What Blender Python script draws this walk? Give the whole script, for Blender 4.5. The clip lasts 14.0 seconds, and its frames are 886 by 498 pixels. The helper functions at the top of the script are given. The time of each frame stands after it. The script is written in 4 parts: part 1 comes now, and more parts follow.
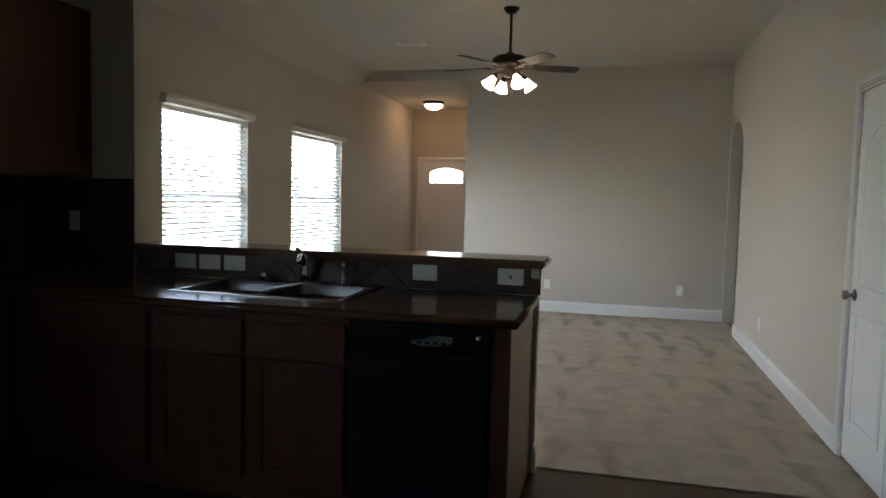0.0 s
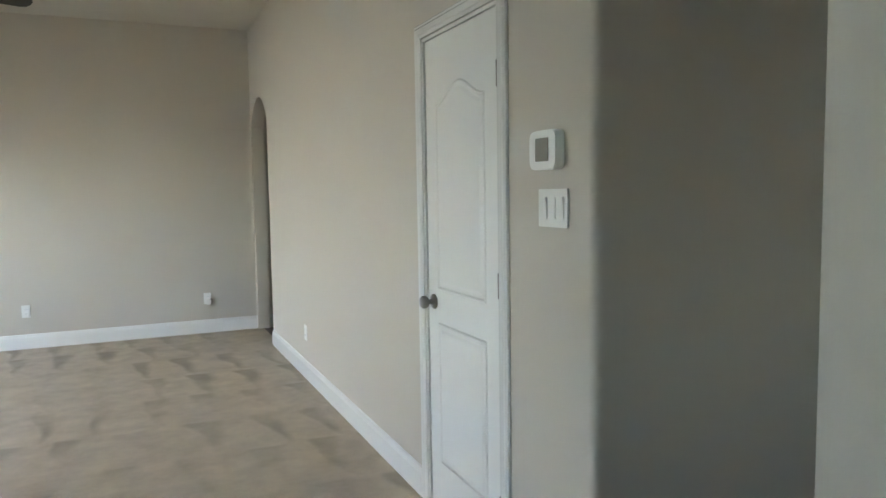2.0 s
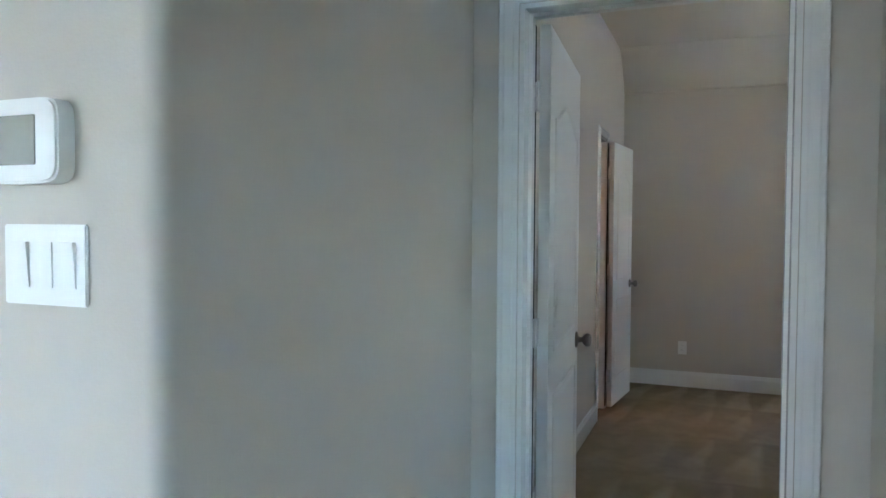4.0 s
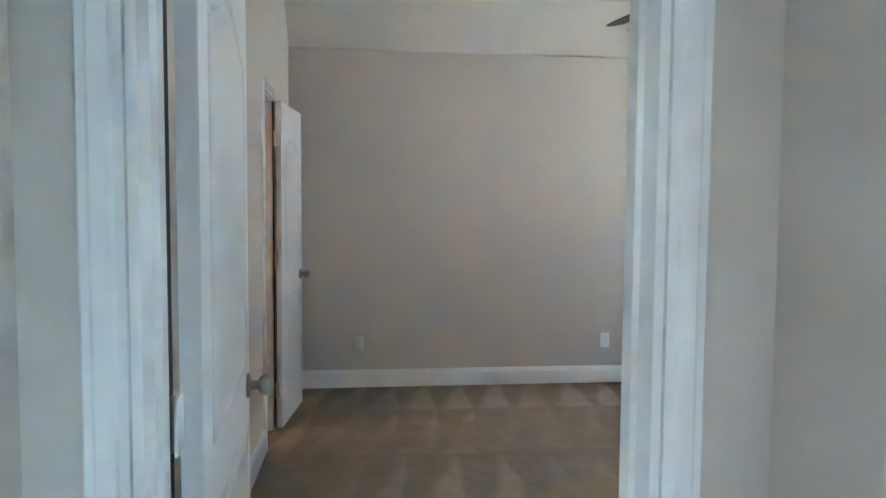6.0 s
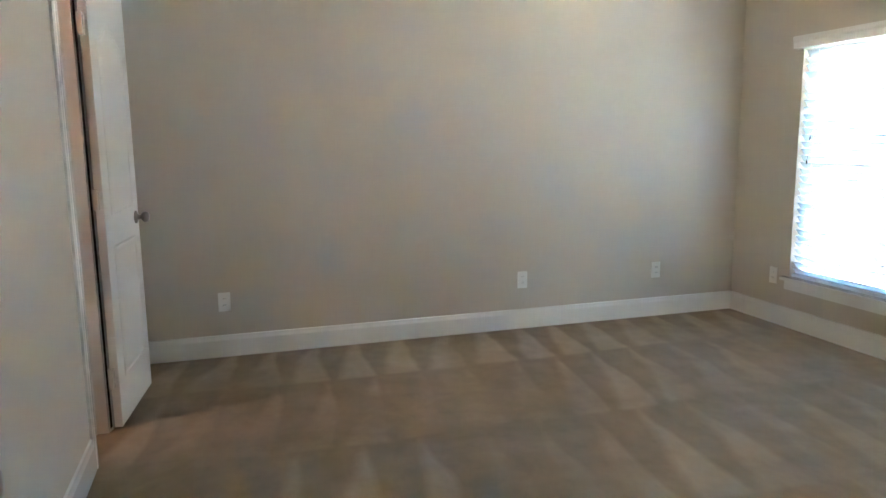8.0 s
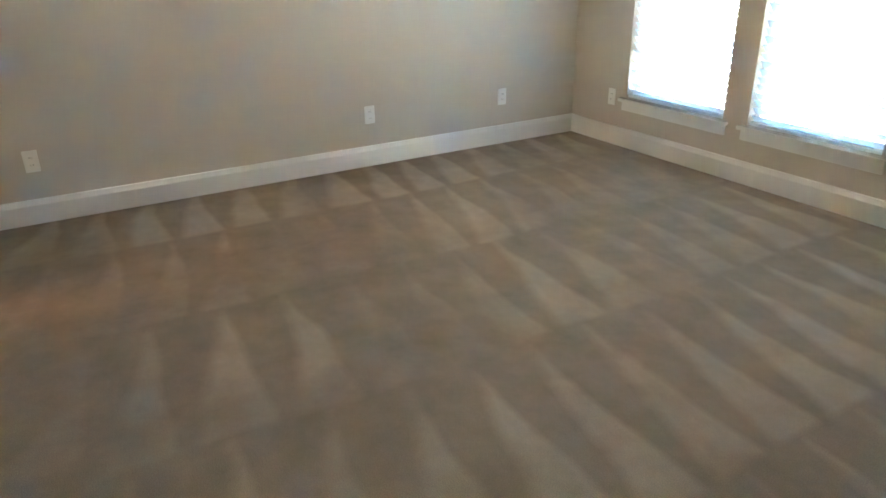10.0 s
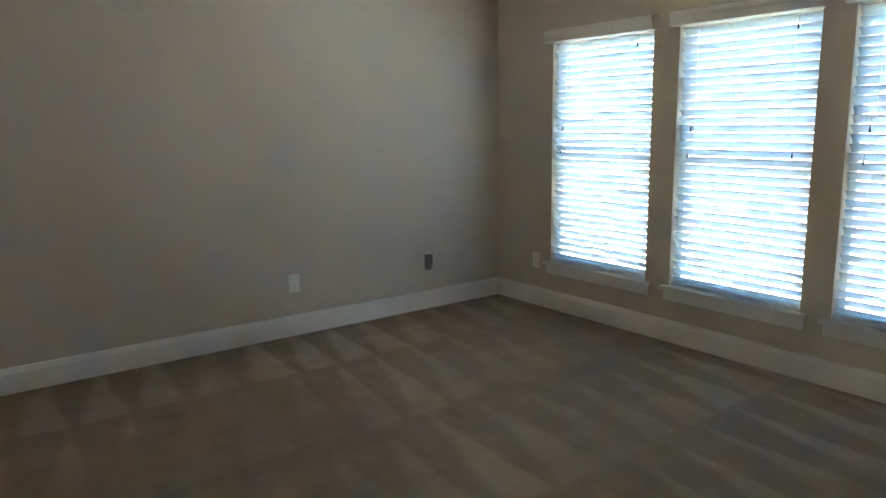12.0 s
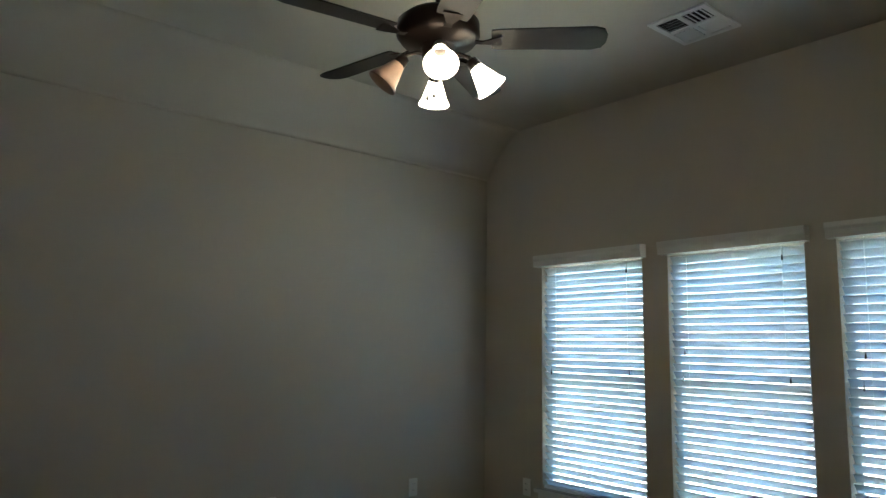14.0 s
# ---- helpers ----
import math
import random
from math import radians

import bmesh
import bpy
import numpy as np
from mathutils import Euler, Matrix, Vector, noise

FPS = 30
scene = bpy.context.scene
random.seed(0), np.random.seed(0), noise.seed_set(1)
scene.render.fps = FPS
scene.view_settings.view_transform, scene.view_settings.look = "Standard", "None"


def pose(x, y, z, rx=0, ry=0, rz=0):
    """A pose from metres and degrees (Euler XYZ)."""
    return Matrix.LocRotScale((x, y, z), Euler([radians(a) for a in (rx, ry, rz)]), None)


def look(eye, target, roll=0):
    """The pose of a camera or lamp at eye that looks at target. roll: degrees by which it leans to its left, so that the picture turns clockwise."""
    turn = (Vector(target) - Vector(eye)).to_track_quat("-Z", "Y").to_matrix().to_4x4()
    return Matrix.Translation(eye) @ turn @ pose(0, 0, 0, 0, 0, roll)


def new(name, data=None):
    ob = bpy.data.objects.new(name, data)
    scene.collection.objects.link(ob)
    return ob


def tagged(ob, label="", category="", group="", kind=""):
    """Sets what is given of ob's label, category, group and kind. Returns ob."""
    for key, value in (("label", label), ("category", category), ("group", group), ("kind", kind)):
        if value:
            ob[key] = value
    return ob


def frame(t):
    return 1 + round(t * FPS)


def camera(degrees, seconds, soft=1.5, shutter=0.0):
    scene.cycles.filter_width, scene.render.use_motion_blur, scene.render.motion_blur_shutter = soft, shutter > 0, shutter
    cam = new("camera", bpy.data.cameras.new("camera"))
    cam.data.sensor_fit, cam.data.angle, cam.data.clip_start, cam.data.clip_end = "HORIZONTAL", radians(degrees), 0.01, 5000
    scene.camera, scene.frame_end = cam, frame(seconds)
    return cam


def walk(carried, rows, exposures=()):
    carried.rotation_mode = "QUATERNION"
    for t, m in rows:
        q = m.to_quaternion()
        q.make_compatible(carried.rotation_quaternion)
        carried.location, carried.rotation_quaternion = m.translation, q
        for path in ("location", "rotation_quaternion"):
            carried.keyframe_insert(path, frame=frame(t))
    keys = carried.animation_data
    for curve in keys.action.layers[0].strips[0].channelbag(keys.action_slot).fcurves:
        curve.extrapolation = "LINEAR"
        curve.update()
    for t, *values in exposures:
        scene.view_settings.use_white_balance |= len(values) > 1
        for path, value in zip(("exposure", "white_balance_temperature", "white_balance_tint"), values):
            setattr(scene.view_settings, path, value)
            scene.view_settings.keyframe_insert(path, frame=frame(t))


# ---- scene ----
cam = camera(64.3, 14.0)
PATH = [
    (0, (0.474, 0.178, 1.392), (0.0, 2.116, 1.251), 1.4),
    (0.5, (0.486, 0.527, 1.376), (0.401, 2.518, 1.207), 1.1),
    (1, (0.499, 0.959, 1.368), (0.648, 2.944, 1.169), 0.3),
    (1.5, (0.482, 1.361, 1.364), (0.938, 3.298, 1.171), 0.0),
    (2, (0.57, 1.659, 1.394), (1.378, 3.481, 1.233), -0.9),
    (2.5, (0.71, 1.953, 1.403), (1.776, 3.642, 1.3), -0.6),
    (3, (0.649, 2.263, 1.398), (2.126, 3.611, 1.348), -0.7),
    (3.5, (0.858, 2.454, 1.391), (2.554, 3.513, 1.353), -0.4),
    (4, (1.01, 2.575, 1.401), (2.87, 3.307, 1.332), 0.3),
    (6.5, (2.327, 2.828, 1.406), (4.302, 2.543, 1.28), 0.1),
    (7, (2.582, 2.773, 1.412), (4.554, 2.465, 1.281), -0.2),
    (7.5, (2.903, 2.791, 1.327), (4.851, 2.371, 1.162), -0.6),
    (8, (3.085, 2.799, 1.312), (4.977, 2.229, 0.998), -0.7),
    (8.5, (3.15, 2.822, 1.321), (4.928, 2.092, 0.768), -1.0),
    (9, (3.191, 2.792, 1.343), (4.831, 1.964, 0.551), -1.1),
    (11.5, (3.37, 2.831, 1.358), (4.905, 1.697, 0.76), -0.9),
    (12, (3.392, 2.754, 1.344), (4.972, 1.582, 0.985), -0.8),
    (12.5, (3.437, 2.697, 1.321), (5.033, 1.499, 1.187), -0.1),
    (13, (3.488, 2.732, 1.322), (5.066, 1.505, 1.388), 0.4),
    (13.5, (3.565, 2.883, 1.285), (5.091, 1.611, 1.517), 0.7),
    (14, (3.57, 2.901, 1.289), (5.089, 1.628, 1.561), 1.0),
]
EXPOSURES = [
    (0, 4.65, 6700, 11), (0.5, 4.65, 6700, 11), (1.0, 5.05, 6600, 10), (1.5, 5.2, 6600, 9), (2.0, 5.4, 6450, 7), (3.0, 5.7, 6050, 7), (3.5, 6.1, 5750, 8), (4.2, 6.65, 5350, 8),
    (6.5, 7.1, 5300, 9), (7.0, 7.12, 5350, 9), (7.5, 7.2, 5700, 9), (8.5, 7.25, 5850, 8), (9.2, 7.55, 6050, 8), (11.3, 7.35, 5950, 6),
    (12.0, 6.05, 5850, 4), (12.5, 5.45, 5750, 1), (13.5, 5.05, 5700, 0), (14.0, 5.05, 5700, 0),
]
walk(cam, [(t, look(e, a, r)) for t, e, a, r in PATH], EXPOSURES)


# ---- world, sun, exposure ----
world = bpy.data.worlds.new("sky")
scene.world = world
world.use_nodes = True
wn = world.node_tree.nodes
sky = wn.new("ShaderNodeTexSky")
sky.sky_type, sky.sun_disc = "NISHITA", False
sky.sun_elevation, sky.sun_rotation = radians(52), radians(60)
world.node_tree.links.new(sky.outputs[0], wn["Background"].inputs[0])
wn["Background"].inputs[1].default_value = 0.15
sun = new("sun", bpy.data.lights.new("sun", "SUN"))
sun.data.energy, sun.data.angle, sun.data.color = 4.0, radians(0.5), (1.0, 0.95, 0.88)
sun.matrix_world = look((5, 3, 9), (0, 0, 0))


def window_light(x, y, z, w, h, rz, power, colour):
    """Daylight standing in a window's opening, just outside the glass."""
    d = bpy.data.lights.new("window_daylight", "AREA")
    d.shape, d.size, d.size_y, d.energy, d.color = "RECTANGLE", w, h, power, colour
    ob = new("window_daylight", d)
    ob.matrix_world = pose(x, y, z, 90, 0, rz)
    return ob


window_light(-3.16, 0.25, 1.53, 0.95, 0.95, -90, 0.19, (0.58, 0.79, 1.0))
for y, w in ((5.745, 1.36), (8.135, 1.5)):
    window_light(-3.16, y, 1.37, w, 1.42, -90, 1.05, (1.0, 0.96, 0.90))

# ---- materials ----
def material(name, colour, rough=0.6, metal=0.0, var=0.08, scale=6.0, grain=90.0, bump=0.1, coat=0.0, specular=0.5):
    m = bpy.data.materials.new(name)
    m.use_nodes = True
    n, l = m.node_tree.nodes, m.node_tree.links
    b = n["Principled BSDF"]
    b.inputs["Roughness"].default_value = rough
    b.inputs["Metallic"].default_value = metal
    b.inputs["Coat Weight"].default_value = coat
    b.inputs["Specular IOR Level"].default_value = specular
    co = n.new("ShaderNodeTexCoord")
    big = n.new("ShaderNodeTexNoise")
    big.inputs["Scale"].default_value, big.inputs["Detail"].default_value = scale, 4
    fine = n.new("ShaderNodeTexNoise")
    fine.inputs["Scale"].default_value, fine.inputs["Detail"].default_value = grain, 3
    l.new(co.outputs["Object"], big.inputs["Vector"])
    l.new(co.outputs["Object"], fine.inputs["Vector"])
    add = n.new("ShaderNodeMath")
    add.operation = "MULTIPLY_ADD"
    add.inputs[1].default_value = 0.5
    half = n.new("ShaderNodeMath")
    half.operation = "MULTIPLY"
    half.inputs[1].default_value = 0.5
    l.new(fine.outputs["Fac"], half.inputs[0])
    l.new(big.outputs["Fac"], add.inputs[0])
    l.new(half.outputs[0], add.inputs[2])
    ramp = n.new("ShaderNodeMix")
    ramp.data_type = "RGBA"
    ramp.inputs["A"].default_value = (*[c * (1 - var) for c in colour], 1)
    ramp.inputs["B"].default_value = (*[min(1, c * (1 + var)) for c in colour], 1)
    l.new(add.outputs[0], ramp.inputs["Factor"])
    l.new(ramp.outputs["Result"], b.inputs["Base Color"])
    if bump:
        bp = n.new("ShaderNodeBump")
        bp.inputs["Strength"].default_value, bp.inputs["Distance"].default_value = bump, 0.002
        l.new(fine.outputs["Fac"], bp.inputs["Height"])
        l.new(bp.outputs["Normal"], b.inputs["Normal"])
    return m


def emitter(name, colour, strength):
    m = bpy.data.materials.new(name)
    m.use_nodes = True
    b = m.node_tree.nodes["Principled BSDF"]
    b.inputs["Base Color"].default_value = (0.9, 0.88, 0.84, 1)
    b.inputs["Emission Color"].default_value = (*colour, 1)
    b.inputs["Emission Strength"].default_value = strength
    return m


def math_node(n, l, op, a, b=None, c=None):
    k = n.new("ShaderNodeMath")
    k.operation = op
    for i, v in enumerate((a, b, c)):
        if v is None:
            continue
        if isinstance(v, (int, float)):
            k.inputs[i].default_value = v
        else:
            l.new(v, k.inputs[i])
    return k.outputs[0]


def carpet(name, colour, along, row, lane, skew, start, shift=1.42, width=0.80, wander=0.14, near=False):
    """Cut-pile carpet with vacuum lanes: wedge-shaped tracks, laid in rows, where the pile leans either way.
    along: the axis (0 or 1) that the rows follow."""
    m = material(name, colour, rough=0.95, specular=0.1)
    n, l = m.node_tree.nodes, m.node_tree.links
    b = n["Principled BSDF"]
    co = n.new("ShaderNodeTexCoord")
    warp = n.new("ShaderNodeTexNoise")
    warp.inputs["Scale"].default_value, warp.inputs["Detail"].default_value = 1.3, 2
    l.new(co.outputs["Object"], warp.inputs["Vector"])
    sep = n.new("ShaderNodeSeparateXYZ")
    l.new(co.outputs["Object"], sep.inputs[0])
    wsep = n.new("ShaderNodeSeparateColor")
    l.new(warp.outputs["Color"], wsep.inputs[0])
    u0, v0 = sep.outputs[along], sep.outputs[1 - along]
    u = math_node(n, l, "MULTIPLY_ADD", wsep.outputs[0], wander, u0)
    v = math_node(n, l, "MULTIPLY_ADD", wsep.outputs[1], wander * 0.7, v0)
    vr = math_node(n, l, "DIVIDE", math_node(n, l, "SUBTRACT", v, start), row)
    k = math_node(n, l, "FLOOR", vr)
    f = math_node(n, l, "FRACT", vr)
    jog = math_node(n, l, "FRACT", math_node(n, l, "MULTIPLY", math_node(n, l, "SINE", math_node(n, l, "MULTIPLY", k, 12.9)), 43.7))
    pos = math_node(n, l, "ADD", math_node(n, l, "DIVIDE", math_node(n, l, "MULTIPLY_ADD", f, skew * row, u), lane), jog)
    g = math_node(n, l, "FRACT", pos)
    wide = math_node(n, l, "SUBTRACT", 1.0, f) if near else f
    edge = math_node(n, l, "MULTIPLY_ADD", wide, width, 0.06)
    d = math_node(n, l, "SUBTRACT", edge, g)
    soft1 = math_node(n, l, "MULTIPLY_ADD", d, 5.2, 0.5)
    soft1 = math_node(n, l, "MINIMUM", math_node(n, l, "MAXIMUM", soft1, 0.0), 1.0)
    back = math_node(n, l, "MINIMUM", math_node(n, l, "MULTIPLY", g, 9.0), 1.0)
    fade = math_node(n, l, "MINIMUM", math_node(n, l, "MULTIPLY", math_node(n, l, "SUBTRACT", 1.0, wide), 24.0), 1.0)
    mask = math_node(n, l, "MULTIPLY", math_node(n, l, "MULTIPLY", soft1, back), fade)
    mask.node.use_clamp = True
    patch = n.new("ShaderNodeTexNoise")
    patch.inputs["Scale"].default_value, patch.inputs["Detail"].default_value = 0.75, 2
    l.new(co.outputs["Object"], patch.inputs["Vector"])
    amount = n.new("ShaderNodeMapRange")
    amount.inputs["From Min"].default_value, amount.inputs["From Max"].default_value = 0.42, 0.60
    l.new(patch.outputs["Fac"], amount.inputs["Value"])
    mm = math_node(n, l, "MULTIPLY", mask, math_node(n, l, "MULTIPLY_ADD", amount.outputs[0], 0.85, 0.15))
    old = b.inputs["Base Color"].links[0].from_socket
    mix = n.new("ShaderNodeMix")
    mix.data_type, mix.blend_type = "RGBA", "MIX"
    l.new(mm, mix.inputs["Factor"])
    l.new(old, mix.inputs["A"])
    mix.inputs["B"].default_value = (*[min(1, c * shift) for c in colour], 1)
    pile = n.new("ShaderNodeTexNoise")
    pile.inputs["Scale"].default_value, pile.inputs["Detail"].default_value = 260, 2
    l.new(co.outputs["Object"], pile.inputs["Vector"])
    scuff = n.new("ShaderNodeTexNoise")
    scuff.inputs["Scale"].default_value, scuff.inputs["Detail"].default_value, scuff.inputs["Roughness"].default_value = 5.0, 5, 0.65
    l.new(co.outputs["Object"], scuff.inputs["Vector"])
    worn = n.new("ShaderNodeMapRange")
    worn.inputs["From Min"].default_value, worn.inputs["From Max"].default_value = 0.30, 0.70
    worn.inputs["To Min"].default_value, worn.inputs["To Max"].default_value = 0.84, 1.10
    l.new(scuff.outputs["Fac"], worn.inputs["Value"])
    shade = n.new("ShaderNodeVectorMath")
    shade.operation = "SCALE"
    l.new(mix.outputs["Result"], shade.inputs[0])
    l.new(worn.outputs[0], shade.inputs["Scale"])
    tone = n.new("ShaderNodeMix")
    tone.data_type, tone.blend_type = "RGBA", "MULTIPLY"
    tone.inputs["Factor"].default_value = 0.5
    l.new(shade.outputs[0], tone.inputs["A"])
    l.new(pile.outputs["Fac"], tone.inputs["B"])
    l.new(tone.outputs["Result"], b.inputs["Base Color"])
    bp = n.new("ShaderNodeBump")
    bp.inputs["Strength"].default_value, bp.inputs["Distance"].default_value = 0.6, 0.006
    l.new(pile.outputs["Fac"], bp.inputs["Height"])
    l.new(bp.outputs["Normal"], b.inputs["Normal"])
    return m


def wood(name, colour, rough=0.4, stretch=(14, 14, 1.2), var=0.35):
    m = material(name, colour, rough=rough, bump=0.05)
    n, l = m.node_tree.nodes, m.node_tree.links
    co = n.new("ShaderNodeTexCoord")
    mp = n.new("ShaderNodeMapping")
    mp.inputs["Scale"].default_value = stretch
    nz = n.new("ShaderNodeTexNoise")
    nz.inputs["Scale"].default_value, nz.inputs["Detail"].default_value, nz.inputs["Distortion"].default_value = 3, 6, 0.8
    l.new(co.outputs["Object"], mp.inputs[0])
    l.new(mp.outputs[0], nz.inputs["Vector"])
    mix = n.new("ShaderNodeMix")
    mix.data_type = "RGBA"
    mix.inputs["A"].default_value = (*[c * (1 - var) for c in colour], 1)
    mix.inputs["B"].default_value = (*[c * (1 + var) for c in colour], 1)
    l.new(nz.outputs["Fac"], mix.inputs["Factor"])
    l.new(mix.outputs["Result"], n["Principled BSDF"].inputs["Base Color"])
    return m


PAINT = material("greige_wall_paint", (0.56, 0.51, 0.44), rough=0.75, var=0.025, scale=1.5, grain=160, bump=0.25, specular=0.3)
CEIL = material("ceiling_paint", (0.585, 0.54, 0.47), rough=0.9, var=0.02, scale=2, grain=70, bump=0.4, specular=0.2)
TRIM = material("white_trim_paint", (0.80, 0.79, 0.76), rough=0.18, var=0.02, scale=3, grain=40, bump=0.04)
DOORP = material("white_door_paint", (0.78, 0.77, 0.74), rough=0.36, var=0.025, scale=2.5, grain=120, bump=0.12)
PLASTIC = material("white_plastic", (0.80, 0.79, 0.75), rough=0.35, var=0.02, bump=0.0)
GREYLCD = material("grey_display", (0.23, 0.23, 0.19), rough=0.25, var=0.05, bump=0.0)
NICKEL = material("brushed_nickel", (0.30, 0.28, 0.26), rough=0.28, metal=1.0, var=0.06, grain=200, bump=0.05)
CHROME = material("chrome", (0.75, 0.75, 0.76), rough=0.10, metal=1.0, var=0.02, bump=0.0)
STEEL = material("stainless_steel", (0.24, 0.23, 0.22), rough=0.3, metal=1.0, var=0.06, grain=240, bump=0.05)
BRONZE = material("dark_bronze", (0.022, 0.014, 0.011), rough=0.4, metal=0.6, var=0.3, grain=60, bump=0.05)
BLADE = wood("dark_blade_wood", (0.012, 0.008, 0.006), rough=0.65, stretch=(2, 14, 14))
CABINET = wood("stained_cabinet_wood", (0.075, 0.026, 0.013), rough=0.55)
CABINET.node_tree.nodes["Principled BSDF"].inputs["Specular IOR Level"].default_value = 0.18
# Lighter brown: light on the side face is put into the colour.
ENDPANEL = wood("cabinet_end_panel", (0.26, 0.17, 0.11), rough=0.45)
COUNTER = material("brown_laminate", (0.10, 0.048, 0.027), rough=0.16, var=0.45, scale=60, grain=240, bump=0.02)
TILE = material("dark_slate_tile", (0.048, 0.024, 0.018), rough=0.38, var=0.5, scale=14, grain=80, bump=0.25)
GROUT = material("tile_grout", (0.075, 0.055, 0.045), rough=0.9, var=0.15)
BLACK = material("black_appliance_enamel", (0.002, 0.002, 0.003), rough=0.3, var=0.2, bump=0.03, specular=0.3)
BLACKPANEL = material("black_control_panel", (0.003, 0.003, 0.004), rough=0.3, var=0.2, bump=0.0, specular=0.15)
STRIP = material("grey_button_strip", (0.11, 0.12, 0.11), rough=0.3, var=0.2, bump=0.0)
PLANK = wood("dark_floor_vinyl", (0.06, 0.032, 0.02), rough=0.4, stretch=(1.2, 10, 1))
# Near-black that stands for shade in hinge gaps, vent duct and outlet slots.
DARKGAP = material("shadow_gap", (0.012, 0.010, 0.010), rough=0.9, var=0.2)
SLAT = material("white_vinyl_slat", (0.80, 0.80, 0.78), rough=0.45, var=0.02, bump=0.02)
# Window light on the floor is put into the living tone; bedroom's stays darker.
CARPET_L = carpet("beige_carpet_living_lit", (0.74, 0.65, 0.535), 0, 0.62, 0.34, 0.22, 3.82, 0.70, 0.52, 0.34)
CARPET_B = carpet("beige_carpet_bedroom_shaded", (0.342, 0.286, 0.225), 1, 0.87, 0.27, 0.08, 6.88, 1.40, 0.80, 0.20, True)
GRASS = material("lawn_grass", (0.20, 0.21, 0.15), rough=0.9, var=0.3, scale=2, grain=60, bump=0.5)
BRICKWALL = material("pale_brick", (0.42, 0.33, 0.28), rough=0.85, var=0.25, scale=3, grain=40, bump=0.3)
ROOFM = material("grey_shingle", (0.12, 0.11, 0.10), rough=0.9, var=0.3, scale=8, grain=60, bump=0.4)
GLOW = emitter("lit_frosted_glass", (1.0, 0.80, 0.56), 0.5)
AMBER = material("unlit_amber_glass", (0.55, 0.36, 0.26), rough=0.3, var=0.08)

GLASS = bpy.data.materials.new("window_glass")
GLASS.use_nodes = True
gb = GLASS.node_tree.nodes["Principled BSDF"]
gb.inputs["Transmission Weight"].default_value, gb.inputs["Roughness"].default_value, gb.inputs["IOR"].default_value = 1.0, 0.0, 1.45
# slats let some daylight through; the sky's blue is put into their tint
sb, sl = SLAT.node_tree.nodes, SLAT.node_tree.links
tr = sb.new("ShaderNodeBsdfTranslucent")
tr.inputs["Color"].default_value = (0.62, 0.79, 0.90, 1)
mx = sb.new("ShaderNodeMixShader")
mx.inputs[0].default_value = 0.29
sl.new(sb["Principled BSDF"].outputs[0], mx.inputs[1])
sl.new(tr.outputs[0], mx.inputs[2])
sl.new(mx.outputs[0], sb["Material Output"].inputs[0])


# ---- mesh helpers ----
def box(bm, x0, x1, y0, y1, z0, z1, bevel=0.0):
    r = bmesh.ops.create_cube(bm, size=1.0)
    vs = r["verts"]
    for v in vs:
        v.co = Vector(((x0 + x1) / 2 + v.co.x * (x1 - x0), (y0 + y1) / 2 + v.co.y * (y1 - y0), (z0 + z1) / 2 + v.co.z * (z1 - z0)))
    if bevel:
        es = list({e for v in vs for e in v.link_edges})
        bmesh.ops.bevel(bm, geom=es, offset=bevel, segments=2, affect="EDGES")
    return vs


def grid_slab(bm, xs, ys, solid, z0, z1):
    """One closed slab over the cells of a grid for which solid(x, y) holds at the cell's middle."""
    fill = {(i, j) for i in range(len(xs) - 1) for j in range(len(ys) - 1) if solid((xs[i] + xs[i + 1]) / 2, (ys[j] + ys[j + 1]) / 2)}
    vert = {}

    def v(i, j, z):
        if (i, j, z) not in vert:
            vert[i, j, z] = bm.verts.new((xs[i], ys[j], z))
        return vert[i, j, z]

    for i, j in fill:
        for z in (z0, z1):
            bm.faces.new((v(i, j, z), v(i + 1, j, z), v(i + 1, j + 1, z), v(i, j + 1, z)))
        for di, dj, a, b in ((-1, 0, (0, 0), (0, 1)), (1, 0, (1, 0), (1, 1)), (0, -1, (0, 0), (1, 0)), (0, 1, (0, 1), (1, 1))):
            if (i + di, j + dj) not in fill:
                p, q = (i + a[0], j + a[1]), (i + b[0], j + b[1])
                bm.faces.new((v(*p, z0), v(*q, z0), v(*q, z1), v(*p, z1)))


def lathe(bm, profile, seg=24, m=None):
    """Turns (radius, height) pairs round the z axis."""
    m = m or Matrix()
    rings = []
    for r, z in profile:
        if r < 1e-5:
            rings.append([bm.verts.new(m @ Vector((0, 0, z)))])
        else:
            rings.append([bm.verts.new(m @ Vector((r * math.cos(a), r * math.sin(a), z))) for a in [2 * math.pi * i / seg for i in range(seg)]])
    for a, b in zip(rings, rings[1:]):
        for i in range(seg):
            j = (i + 1) % seg
            q = [a[i % len(a)], a[j % len(a)], b[j % len(b)], b[i % len(b)]]
            q = [v for k, v in enumerate(q) if v not in q[:k]]
            if len(q) > 2:
                f = bm.faces.new(q)
                f.smooth = True


def tube(bm, pts, r, seg=10):
    pts = [Vector(p) for p in pts]
    rings = []
    for i, p in enumerate(pts):
        d = (pts[min(i + 1, len(pts) - 1)] - pts[max(i - 1, 0)]).normalized()
        q = d.to_track_quat("Z", "Y")
        rings.append([bm.verts.new(p + q @ Vector((r * math.cos(a), r * math.sin(a), 0))) for a in [2 * math.pi * k / seg for k in range(seg)]])
    for a, b in zip(rings, rings[1:]):
        for i in range(seg):
            f = bm.faces.new((a[i], a[(i + 1) % seg], b[(i + 1) % seg], b[i]))
            f.smooth = True
    bm.faces.new(rings[0][::-1])
    bm.faces.new(rings[-1])


